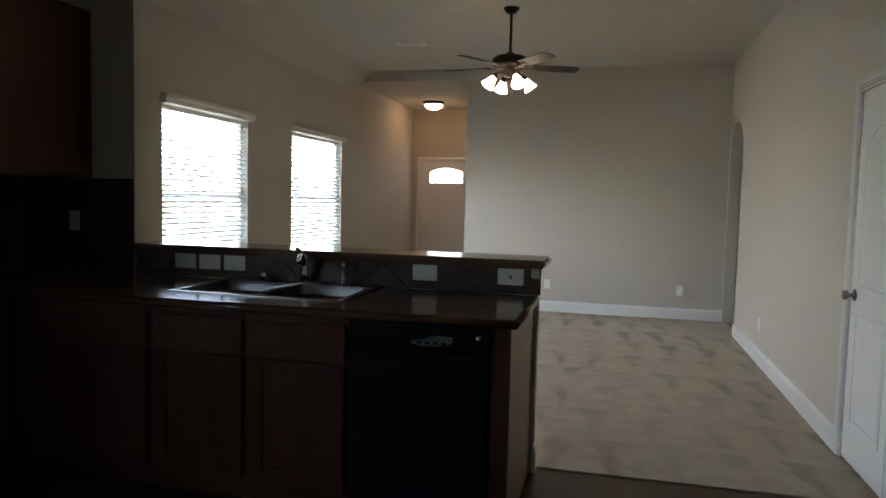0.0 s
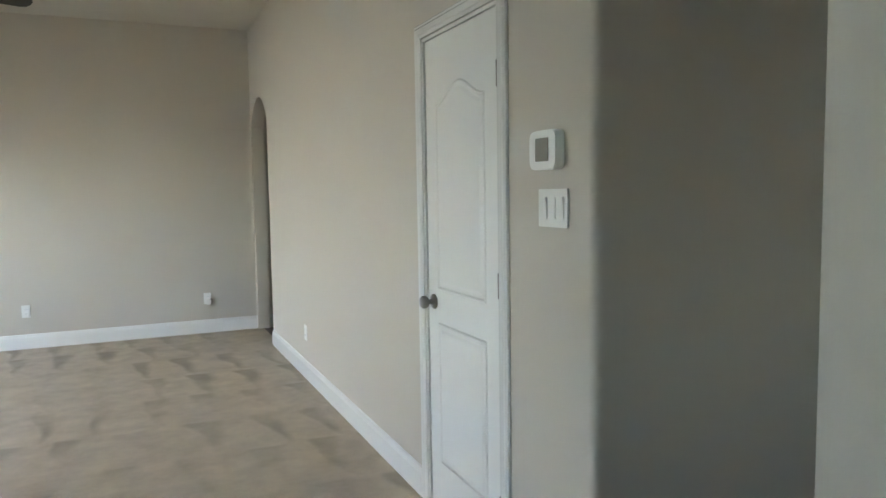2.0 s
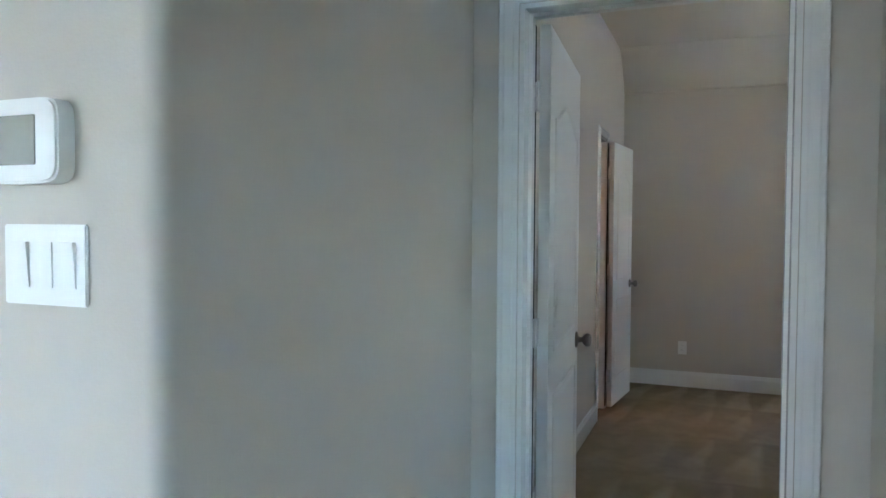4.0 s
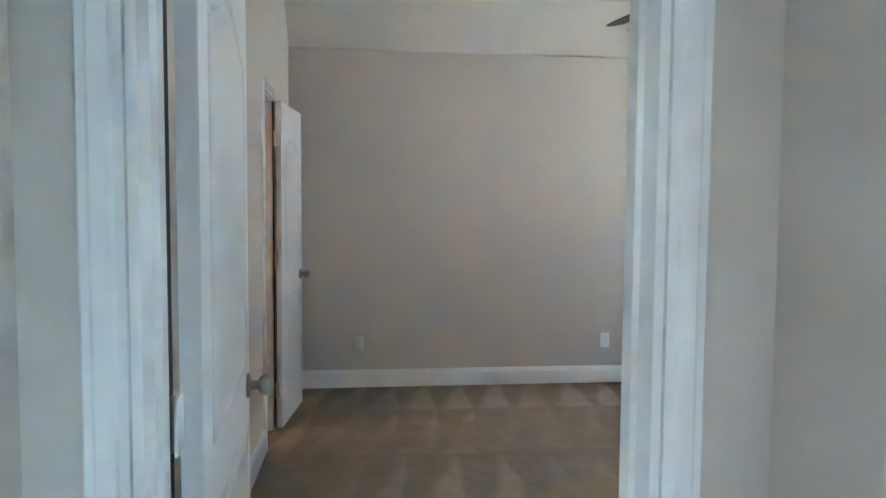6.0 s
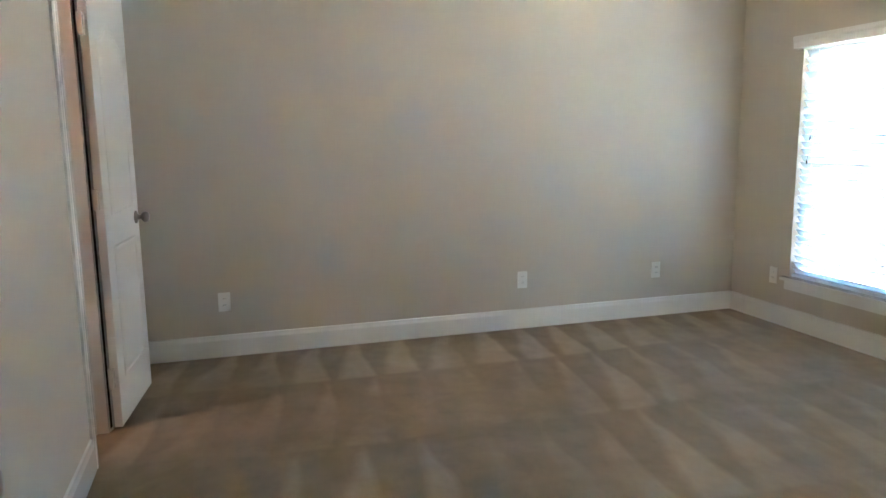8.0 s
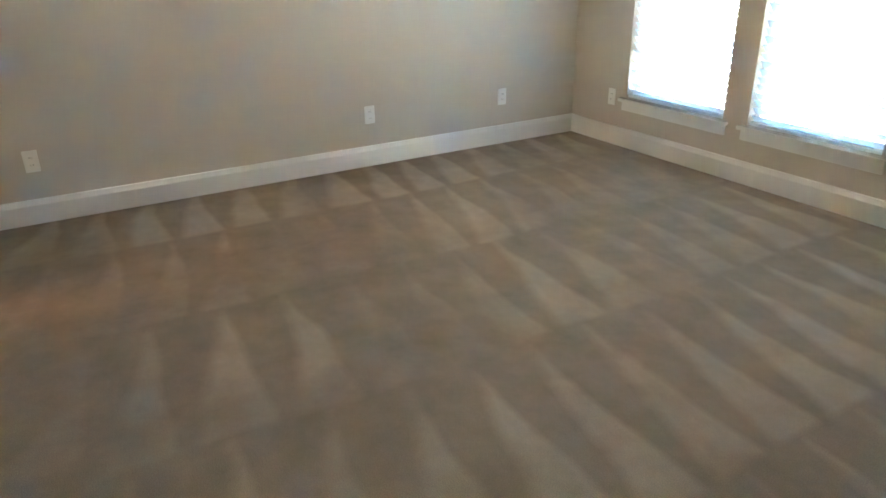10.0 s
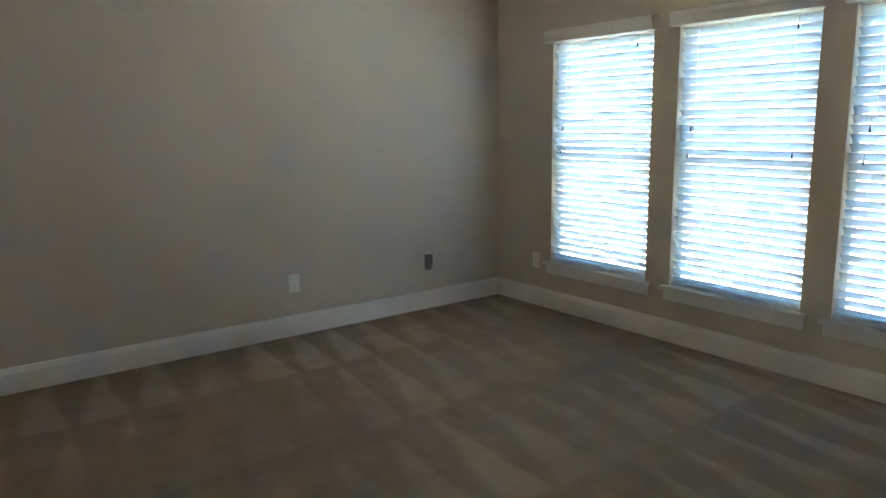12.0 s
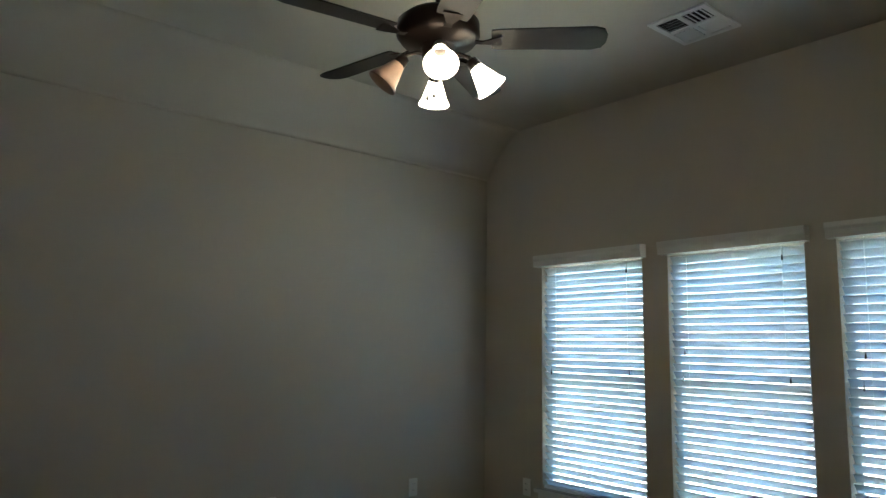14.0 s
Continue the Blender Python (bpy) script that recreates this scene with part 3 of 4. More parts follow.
# ---- windows and blinds ----
def window(name, m, w, z0, z1):
    """Single-hung vinyl window, sill and apron; local x along the wall, the room on +y."""
    root = tagged(thing(name, m, "white single-hung window with sill", "window"), kind="structure")
    h = z1 - z0
    bm = bmesh.new()
    for x0, x1, a, b in ((0, 0.035, 0, h), (w - 0.035, w, 0, h), (0.035, w - 0.035, 0, 0.04), (0.035, w - 0.035, h - 0.035, h)):
        box(bm, x0 + 0.001, x1 - 0.001, -0.115, -0.065, z0 + a + 0.001, z0 + b - 0.001)
    part("window_frame", bm, PLASTIC, root, "white vinyl frame")
    bm = bmesh.new()
    box(bm, 0.036, w - 0.036, -0.105, -0.072, z0 + h * 0.5 - 0.02, z0 + h * 0.5 + 0.02, 0.002)
    part("meeting_rail", bm, PLASTIC, root, "white vinyl meeting rail")
    for a, b in ((0.04, h * 0.5 - 0.02), (h * 0.5 + 0.02, h - 0.035)):
        bm = bmesh.new()
        box(bm, 0.035, w - 0.035, -0.092, -0.088, z0 + a, z0 + b)
        p = part("pane", bm, GLASS, root)
        p.visible_shadow = False
    bm = bmesh.new()
    box(bm, -0.045, w + 0.045, -0.0, 0.045, z0 - 0.022, z0 + 0.002, 0.004)
    box(bm, 0.001, w - 0.001, -0.064, 0.0, z0 - 0.022 + 0.022, z0 + 0.002)
    part("window_sill", bm, TRIM, root, "white painted wooden sill")
    bm = bmesh.new()
    box(bm, -0.03, w + 0.03, 0.0, 0.016, z0 - 0.085, z0 - 0.022, 0.003)
    part("apron", bm, TRIM, root, "white moulded apron")
    return root


SLATS = {}


def blind(m, w, z0, z1, tilt, label):
    """Horizontal blind hung in the opening: valance, slats, bottom rail, ladder cords, tassels."""
    root = thing("window_blind", m, label, "blind", "slatted window blinds")
    bm = bmesh.new()
    prism(bm, [(-0.03, 0.0, z1 - 0.002), (-0.03, 0.058, z1 - 0.002), (-0.03, 0.060, z1 + 0.035), (-0.03, 0.066, z1 + 0.05), (-0.03, 0.066, z1 + 0.075), (-0.03, 0.0, z1 + 0.08)], (w + 0.06, 0, 0))
    part("valance", bm, TRIM, root, "white moulded valance")
    key = round(w, 3)
    if key not in SLATS:
        bm = bmesh.new()
        n = 5
        up, dn = [], []
        for i in range(n):
            s = i / (n - 1) - 0.5
            y, z = s * 0.050, 0.0035 * (1 - 4 * s * s)
            up.append((y, z + 0.0013))
            dn.append((y, z - 0.0013))
        prism(bm, [(0.006, y, z) for y, z in up + dn[::-1]], (w - 0.012, 0, 0))
        SLATS[key] = mesh("slat", bm, SLAT)
    z = z0 + 0.045
    while z < z1 - 0.02:
        s = new("slat", SLATS[key])
        s.parent = root
        s.matrix_local = pose(0, -0.032, z, tilt, 0, 0) @ pose(0, 0, 0, 0, random.uniform(-0.12, 0.12), 0)
        z += 0.0445
    bm = bmesh.new()
    box(bm, 0.006, w - 0.006, -0.055, -0.008, z0 + 0.006, z0 + 0.026, 0.003)
    part("bottom_rail", bm, SLAT, root)
    for x in (0.12, w - 0.12) if w < 1.0 else (0.12, w / 2, w - 0.12):
        for y in (-0.058, -0.006):
            bm = bmesh.new()
            tube(bm, [(x, y, z0 + 0.02), (x, y, z1)], 0.0012, 5)
            part("ladder_cord", bm, PLASTIC, root)
    for x, zz in ((0.10, z0 + 0.62 * (z1 - z0)), (0.085, z0 + 0.52 * (z1 - z0)), (w - 0.10, z0 + 0.53 * (z1 - z0)), (w - 0.115, z1 - 0.07)):
        bm = bmesh.new()
        lathe(bm, [(0, 0.014), (0.003, 0.012), (0.0055, -0.012), (0.004, -0.016), (0, -0.016)], 8, Matrix.Translation((w - x, 0.002, zz)))
        tube(bm, [(w - x, -0.001, zz + 0.012), (w - x, -0.004, min(z1, zz + 0.05))], 0.001, 5)
        part("cord_tassel", bm, BRONZE, root, "small dark cord tassel")
    return root


for i, (a, b) in enumerate(BWIN):
    window("window_%d" % (i + 1), pose(a, WW, 0), b - a, BW0, BW1)
    blind(pose(a, WW, 0), b - a, BW0, BW1, 50, "white slatted blind, slats half open, over a bedroom window")
window("window_6", pose(XL, 0.75, 0, 0, 0, -90), 1.0, 1.03, 2.03)
for i, (a, b) in enumerate(LWIN):
    window("window_%d" % (i + 4), pose(XL, b, 0, 0, 0, -90), b - a, LW0, LW1)
    blind(pose(XL, b, 0, 0, 0, -90), b - a, LW0, LW1, -24, "white slatted blind over a living room window, glowing with daylight")


# ---- wall plates ----
def outlet(m, label, name="wall_outlet", rockers=0, w=0.072, h=0.116):
    """Plate on the wall y = 0, facing -y, centred on the origin."""
    root = thing(name, m, label, "switch" if rockers else "outlet")
    bm = bmesh.new()
    box(bm, -w / 2, w / 2, -0.006, 0.0, -h / 2, h / 2, 0.0022)
    part("plate", bm, PLASTIC, root)
    if rockers:
        for i in range(rockers):
            x = (i - (rockers - 1) / 2) * 0.046
            bm = bmesh.new()
            prism(bm, [(x - 0.0165, -0.006, -0.033), (x - 0.0165, -0.0075, -0.033), (x - 0.0165, -0.0125 if i != 1 else -0.0075, 0.033), (x - 0.0165, -0.006, 0.033)], (0.033, 0, 0))
            part("rocker", bm, PLASTIC, root)
    else:
        for z in (-0.02, 0.02):
            bm = bmesh.new()
            box(bm, -0.017, 0.017, -0.008, -0.005, z - 0.014, z + 0.014, 0.002)
            part("socket", bm, PLASTIC, root)
            for dx in (-0.006, 0.006):
                bm = bmesh.new()
                box(bm, dx - 0.001, dx + 0.001, -0.0086, -0.0078, z - 0.003, z + 0.006)
                part("slot", bm, DARKGAP, root, "dark slot")
    return root


for y in (2.868, 0.915, -0.134):
    outlet(pose(FW, y, 0.34, 0, 0, -90), "white outlet plate low on the bedroom wall")
outlet(pose(7.04, WW, 0.335, 0, 0, 180), "white outlet plate beside a bedroom window")
for x in (-0.349, 1.256):
    outlet(pose(x, YF, 0.35), "white outlet plate low on the living room wall")
outlet(pose(XR, 6.9, 0.35, 0, 0, -90), "white outlet plate low on the living room side wall")
outlet(pose(XR, 3.482, 1.340, 0, 0, -90), "white triple rocker switch below a thermostat", "light_switch", 3, 0.163, 0.117)
plug = thing("plug_adapter", pose(1.262, YF - 0.009, 0.33), "small white plug-in adapter", "adapter")
bm = bmesh.new()
box(bm, -0.024, 0.024, -0.045, 0.0, -0.038, 0.03, 0.008)
part("body", bm, PLASTIC, plug)

th = thing("thermostat", pose(XR, 3.491, 1.519, 0, 0, -90), "white wall thermostat with a grey display", "thermostat")
bm = bmesh.new()
rim = []
for k in range(48):
    c, q = math.cos(math.tau * k / 48), math.sin(math.tau * k / 48)
    rim.append((math.copysign(abs(c) ** 0.32, c), math.copysign(abs(q) ** 0.32, q)))
prism(bm, [(-0.011 + 0.076 * a, -0.026, -0.003 + 0.060 * b) for a, b in rim], (0, 0.026, 0))
rear = part("rear_case", bm, PLASTIC, th)
bm = bmesh.new()
prism(bm, [(-0.011 + 0.073 * a, -0.030, -0.003 + 0.057 * b) for a, b in rim], (0, 0.0045, 0))
part("face", bm, PLASTIC, th)
bm = bmesh.new()
box(bm, -0.049, 0.025, -0.0312, -0.029, -0.037, 0.033, 0.001)
part("display", bm, GREYLCD, th, "blank grey-green display")


# ---- ceiling fans ----
def ceiling_fan(m, rod, first, label, r=0.66, tilt=11, lit=(1, 1, 1, 0), shade0=0):
    """Five-blade fan with four tulip shades; the origin on the ceiling, rod: metres from ceiling to the motor's top."""
    root = thing("ceiling_fan", m, label, "fan")
    bm = bmesh.new()
    lathe(bm, [(0, 0), (0.068, 0), (0.068, -0.012), (0.045, -0.045), (0.018, -0.055), (0, -0.055)], 28)
    part("canopy", bm, BRONZE, root)
    if rod > 0.05:
        bm = bmesh.new()
        lathe(bm, [(0.0, -0.04), (0.012, -0.04), (0.012, -rod), (0, -rod)], 14)
        part("downrod", bm, BRONZE, root)
    z = -rod
    bm = bmesh.new()
    lathe(bm, [(0, z + 0.01), (0.03, z + 0.01), (0.04, z - 0.01), (0.125, z - 0.025), (0.155, z - 0.05), (0.157, z - 0.10), (0.138, z - 0.125), (0.07, z - 0.14), (0.06, z - 0.145), (0.06, z - 0.185), (0.035, z - 0.205), (0, z - 0.208)], 36)
    part("motor", bm, BRONZE, root)
    bz = z - 0.115
    for k in range(5):
        turn = Matrix.Rotation(radians(first + 72 * k), 4, "Z")
        bm = bmesh.new()
        prism(bm, [(0.10, -0.018, bz - 0.006), (0.17, -0.012, bz - 0.012), (0.24, -0.04, bz - 0.006), (0.24, 0.04, bz - 0.006), (0.17, 0.012, bz - 0.012), (0.10, 0.018, bz - 0.006)], (0, 0, 0.005))
        bmesh.ops.transform(bm, matrix=turn, verts=bm.verts)
        iron = part("blade_iron", bm, BRONZE, root)
        bm = bmesh.new()
        out = [(0.20, -0.055), (0.23, -0.060), (r - 0.05, -0.068), (r - 0.015, -0.055), (r, -0.02), (r, 0.02), (r - 0.015, 0.055), (r - 0.05, 0.068), (0.23, 0.060), (0.20, 0.055)]
        prism(bm, [(x, y, 0) for x, y in out], (0, 0, 0.006))
        bmesh.ops.transform(bm, matrix=turn @ Matrix.Translation((0, 0, bz)) @ Matrix.Rotation(radians(tilt), 4, "X"), verts=bm.verts)
        part("blade", bm, BLADE, root, "dark wooden blade")
    for k in range(4):
        turn = Matrix.Rotation(radians(shade0 + 90 * k), 4, "Z")
        bm = bmesh.new()
        tube(bm, [turn @ Vector(p) for p in ((0.04, 0, z - 0.17), (0.08, 0, z - 0.165), (0.115, 0, z - 0.175), (0.132, 0, z - 0.20))], 0.008)
        arm = part("lamp_arm", bm, BRONZE, root)
        tip = turn @ Matrix.Translation((0.13, 0, z - 0.195)) @ Matrix.Rotation(radians(-38), 4, "Y")
        bm = bmesh.new()
        lathe(bm, [(0, 0.012), (0.022, 0.010), (0.026, -0.02), (0.024, -0.03), (0, -0.03)], 18, tip)
        part("socket_cup", bm, BRONZE, root)
        bm = bmesh.new()
        lathe(bm, [(0.024, -0.022), (0.032, -0.045), (0.042, -0.075), (0.050, -0.10), (0.062, -0.122), (0.060, -0.123), (0.047, -0.10), (0.038, -0.075), (0.028, -0.045), (0.02, -0.024)], 24, tip)
        part("shade", bm, GLOW if lit[k] else AMBER, root, "glowing frosted tulip shade" if lit[k] else "unlit amber tulip shade")
    for s in (-1, 1):
        bm = bmesh.new()
        tube(bm, [(0.02 * s, 0.03, z - 0.20), (0.02 * s, 0.03, z - 0.33)], 0.0012, 5)
        lathe(bm, [(0, 0.01), (0.005, 0.006), (0.006, -0.006), (0, -0.012)], 8, Matrix.Translation((0.02 * s, 0.03, z - 0.34)))
        part("pull_chain", bm, NICKEL, root)
    return root


ceiling_fan(pose(-0.48, 6.37, H1), 0.39, 22, "dark bronze ceiling fan on a downrod with lit shades", 0.62, -11, (1, 1, 1, 1), 30)
ceiling_fan(pose(5.69, 1.17, H2) @ Matrix.Scale(1.09, 4), 0.222, 10, "dark bronze bedroom ceiling fan with lit tulip shades", 0.625, -11, (0, 1, 1, 1), 54)

lamp = thing("ceiling_lamp", pose(-2.407, 11.1, 2.925), "round flush ceiling lamp with lit frosted bowl and dark rim", "lamp")
bm = bmesh.new()
lathe(bm, [(0, 0), (0.165, 0), (0.165, -0.035), (0.15, -0.045), (0, -0.045)], 36)
part("rim", bm, BRONZE, lamp)
bm = bmesh.new()
lathe(bm, [(0.148, -0.046), (0.13, -0.085), (0.09, -0.115), (0.04, -0.128), (0, -0.130)], 36)
part("bowl", bm, emitter("lit_entry_bowl", (1.0, 0.62, 0.36), 0.7), lamp, "lit frosted glass bowl")
lamp = thing("closet_lamp", pose(6.15, 4.2, 2.5), "plain closet lamp with a warm bulb", "lamp")
bm = bmesh.new()
lathe(bm, [(0, 0), (0.06, 0), (0.05, -0.03), (0, -0.03)], 20)
part("holder", bm, PLASTIC, lamp)
bm = bmesh.new()
lathe(bm, [(0.015, -0.031), (0.03, -0.06), (0.032, -0.08), (0.02, -0.105), (0, -0.11)], 20)
part("bulb", bm, emitter("warm_bulb", (1.0, 0.48, 0.24), 2.6), lamp, "lit bulb")


def ceiling_vent(m, w, h, label):
    root = thing("ceiling_vent", m, label, "vent")
    bm = bmesh.new()
    for x0, x1, y0, y1 in ((-w / 2, w / 2, -h / 2, -h / 2 + 0.03), (-w / 2, w / 2, h / 2 - 0.03, h / 2), (-w / 2, -w / 2 + 0.03, -h / 2 + 0.03, h / 2 - 0.03), (w / 2 - 0.03, w / 2, -h / 2 + 0.03, h / 2 - 0.03), (-0.012, 0.012, -h / 2 + 0.03, h / 2 - 0.03), (-w / 2 + 0.03, -0.012, -0.012, 0.012), (0.012, w / 2 - 0.03, -0.012, 0.012)):
        box(bm, x0, x1, y0, y1, -0.010, 0.0)
    part("frame", bm, PLASTIC, root)
    # The duct's shade is put in as a flat dark sheet.
    bm = bmesh.new()
    box(bm, -w / 2 + 0.03, w / 2 - 0.03, -h / 2 + 0.03, h / 2 - 0.03, -0.002, 0.0)
    part("backing", bm, DARKGAP, root, "dark sheet painted as the shaded duct behind the slats")
    for q, (sx, sy) in enumerate(((-1, -1), (-1, 1), (1, -1), (1, 1))):
        for k in range(4):
            bm = bmesh.new()
            t = 0.022 + k * (w / 2 - 0.05) / 4
            if q in (0, 3):
                prism(bm, [(sx * 0.016, sy * t, -0.003), (sx * 0.016, sy * (t + 0.018), -0.013), (sx * 0.016, sy * (t + 0.0195), -0.012)], (sx * (w / 2 - 0.048), 0, 0))
            else:
                prism(bm, [(sx * t, sy * 0.016, -0.003), (sx * (t + 0.018), sy * 0.016, -0.013), (sx * (t + 0.0195), sy * 0.016, -0.012)], (0, sy * (h / 2 - 0.048), 0))
            part("slat", bm, PLASTIC, root)
    return root


ceiling_vent(pose(5.32, -0.165, H2), 0.31, 0.34, "white four-way ceiling air vent")
ceiling_vent(pose(-1.735, 7.6, H1), 0.30, 0.20, "ceiling air vent above the living room")

# ---- kitchen ----
CT = 0.92                    # worktop's top
# peninsula half wall with raised bar
bm = bmesh.new()
box(bm, -2.22, 0.105, 3.72, 3.82, 0, BT, 0.004)
structure("wall_bar", bm, PAINT, "low painted wall under the raised bar", "wall")
baseboard("baseboard_bar_end", "y", 0.105, 1, 3.715, 3.82)
bar = thing("bar_top", pose(0, 0, BT), "raised brown laminate bar top with rounded edge", "bar")
bm = bmesh.new()
box(bm, -2.24, 0.14, 3.685, 4.05, 0.0, 0.042, 0.012)
part("slab", bm, COUNTER, bar)
bm = bmesh.new()
box(bm, 0.07, 0.113, 3.70, 3.83, -0.05, -0.001, 0.006)
part("trim_block", bm, PAINT, bar, "pale painted block under the bar's end")

# worktop with the sink's cut-out
SX0, SX1, SY0, SY1 = -1.60, -0.71, 3.12, 3.70
top = thing("worktop", pose(0, 0, CT), "glossy brown laminate worktop with rounded front edge", "worktop")
bm = bmesh.new()
grid_slab(bm, [-3.0, -2.27, SX0 + 0.02, SX1 - 0.02, 0.10], [1.95, 2.93, SY0 + 0.02, SY1 - 0.02, 3.695], lambda x, y: (x < -2.27 or y > 2.93) and not (SX0 + 0.02 < x < SX1 - 0.02 and SY0 + 0.02 < y < SY1 - 0.02), -0.038, 0.0)
part("slab", bm, COUNTER, top)
bm = bmesh.new()
tube(bm, [(-2.27, 2.93, -0.019), (0.10, 2.93, -0.019)], 0.0192, 14)
tube(bm, [(0.10, 2.93, -0.019), (0.10, 3.70, -0.019)], 0.0192, 14)
tube(bm, [(-2.27, 2.93, -0.019), (-2.27, 1.95, -0.019)], 0.0192, 14)
part("front_edge", bm, COUNTER, top, "rounded front edge")

sink = thing("sink", pose(0, 0, CT), "double-bowl stainless steel sink", "sink")
bm = bmesh.new()
xm = (SX0 + SX1) / 2
grid_slab(bm, [SX0, SX0 + 0.035, xm - 0.02, xm + 0.02, SX1 - 0.035, SX1], [SY0, SY0 + 0.035, SY1 - 0.08, SY1], lambda x, y: not (SY0 + 0.035 < y < SY1 - 0.08 and (SX0 + 0.035 < x < xm - 0.02 or xm + 0.02 < x < SX1 - 0.035)), 0.0005, 0.006)
part("rim", bm, STEEL, sink)
for x0, x1 in ((SX0 + 0.035, xm - 0.02), (xm + 0.02, SX1 - 0.035)):
    bm = bmesh.new()
    y0, y1 = SY0 + 0.035, SY1 - 0.08
    rings = []
    for ins, z in ((0.0, 0.002), (0.008, -0.02), (0.02, -0.15), (0.05, -0.18)):
        ring = []
        for cx, cy, a0 in ((x1 - 0.06, y1 - 0.06, 0), (x0 + 0.06, y1 - 0.06, 90), (x0 + 0.06, y0 + 0.06, 180), (x1 - 0.06, y0 + 0.06, 270)):
            for k in range(5):
                a = radians(a0 + 22.5 * k)
                ring.append(bm.verts.new((cx + (0.06 - ins) * math.cos(a), cy + (0.06 - ins) * math.sin(a), z)))
        rings.append(ring)
    for a, b in zip(rings, rings[1:]):
        for i in range(20):
            bm.faces.new((a[i], a[(i + 1) % 20], b[(i + 1) % 20], b[i])).smooth = True
    bm.faces.new(rings[-1])
    bowl = part("bowl", bm, STEEL, sink)
    bm = bmesh.new()
    lathe(bm, [(0, 0.003), (0.03, 0.003), (0.042, 0.001), (0.042, 0.0), (0, 0.0)], 20, Matrix.Translation(((x0 + x1) / 2, (y0 + y1) / 2, -0.179)))
    part("drain", bm, CHROME, sink)

faucet = thing("faucet", pose(-1.13, 3.64, CT + 0.006), "chrome kitchen faucet with an arched spout", "faucet")
bm = bmesh.new()
box(bm, -0.11, 0.11, -0.025, 0.025, 0, 0.012, 0.006)
part("deck_plate", bm, CHROME, faucet)
bm = bmesh.new()
lathe(bm, [(0, 0.012), (0.026, 0.012), (0.024, 0.05), (0.020, 0.10), (0.021, 0.13), (0.014, 0.15), (0, 0.152)], 20)
part("body", bm, CHROME, faucet)
bm = bmesh.new()
tube(bm, [(0, -0.01, 0.10), (0.015, -0.05, 0.135), (0.03, -0.10, 0.155), (0.045, -0.15, 0.160), (0.058, -0.19, 0.15), (0.062, -0.205, 0.13)], 0.012, 12)
part("spout", bm, CHROME, faucet)
bm = bmesh.new()
tube(bm, [(0, 0, 0.148), (-0.03, 0.01, 0.175), (-0.06, 0.015, 0.185)], 0.007, 8)
part("lever", bm, CHROME, faucet)
spray = thing("side_sprayer", pose(-0.91, 3.635, CT + 0.006), "chrome side sprayer standing beside the faucet", "sprayer")
bm = bmesh.new()
lathe(bm, [(0, 0), (0.022, 0), (0.020, 0.012), (0.012, 0.02), (0.013, 0.05), (0.010, 0.07), (0.015, 0.095), (0.016, 0.115), (0.008, 0.125), (0, 0.126)], 18)
part("body", bm, CHROME, spray)
cap = thing("hole_cover", pose(-1.37, 3.64, CT + 0.006), "round chrome sink hole fitting", "fitting")
bm = bmesh.new()
lathe(bm, [(0, 0), (0.022, 0), (0.024, 0.03), (0.020, 0.045), (0, 0.048)], 18)
part("body", bm, CHROME, cap)


# cabinets
def base_cabinet(m, w, doors, label):
    """Base cabinet facing -y: body, toe kick, drawer fronts above doors."""
    root = thing("base_cabinet", m, label, "cabinet", "stained kitchen base cabinets")
    bm = bmesh.new()
    box(bm, 0.001, w - 0.001, 0.0, 0.58, 0.10, CT - 0.039)
    box(bm, 0.001, w - 0.001, 0.07, 0.58, 0, 0.10)
    part("body", bm, CABINET, root)
    dw = w / doors
    for k in range(doors):
        bm = bmesh.new()
        box(bm, k * dw + 0.02, (k + 1) * dw - 0.02, -0.019, -0.0005, 0.70, 0.845, 0.004)
        part("drawer_front", bm, CABINET, root)
        x0, x1, z0, z1 = k * dw + 0.02, (k + 1) * dw - 0.02, 0.13, 0.675
        bm = bmesh.new()
        box(bm, x0 + 0.06, x1 - 0.06, -0.010, -0.0005, z0 + 0.06, z1 - 0.06)
        dr = part("door", bm, CABINET, root)
        for name, a, b, c, e in (("stile", x0, x0 + 0.06, z0, z1), ("stile", x1 - 0.06, x1, z0, z1), ("rail", x0 + 0.06, x1 - 0.06, z0, z0 + 0.06), ("rail", x0 + 0.06, x1 - 0.06, z1 - 0.06, z1)):
            bm = bmesh.new()
            box(bm, a, b, -0.019, -0.0005, c, e, 0.002)
            part(name, bm, CABINET, dr)
    return root


base_cabinet(pose(-1.57, 2.965, 0), 0.968, 2, "dark stained wooden sink base cabinet")
base_cabinet(pose(-2.985, 2.965, 0), 1.415, 2, "dark stained wooden corner base cabinet")
base_cabinet(pose(-2.305, 2.0, 0, 0, 0, 90), 0.9, 2, "dark stained wooden base cabinet under the side worktop")

dish = thing("dishwasher", pose(-0.597, 2.95, 0), "black built-in dishwasher with a control panel", "dishwasher")
bm = bmesh.new()
box(bm, 0.002, 0.598, 0.0, 0.57, 0.10, 0.878)
part("tub", bm, BLACK, dish)
bm = bmesh.new()
box(bm, 0.004, 0.596, -0.028, -0.0005, 0.11, 0.757, 0.006)
part("door", bm, BLACK, dish, "glossy black door")
bm = bmesh.new()
prism(bm, [(0.004, -0.0005, 0.762), (0.004, -0.030, 0.762), (0.004, -0.036, 0.812), (0.004, -0.022, 0.876), (0.004, -0.0005, 0.876)], (0.592, 0, 0))
pan = part("control_panel", bm, BLACKPANEL, dish, "black control panel")
bm = bmesh.new()
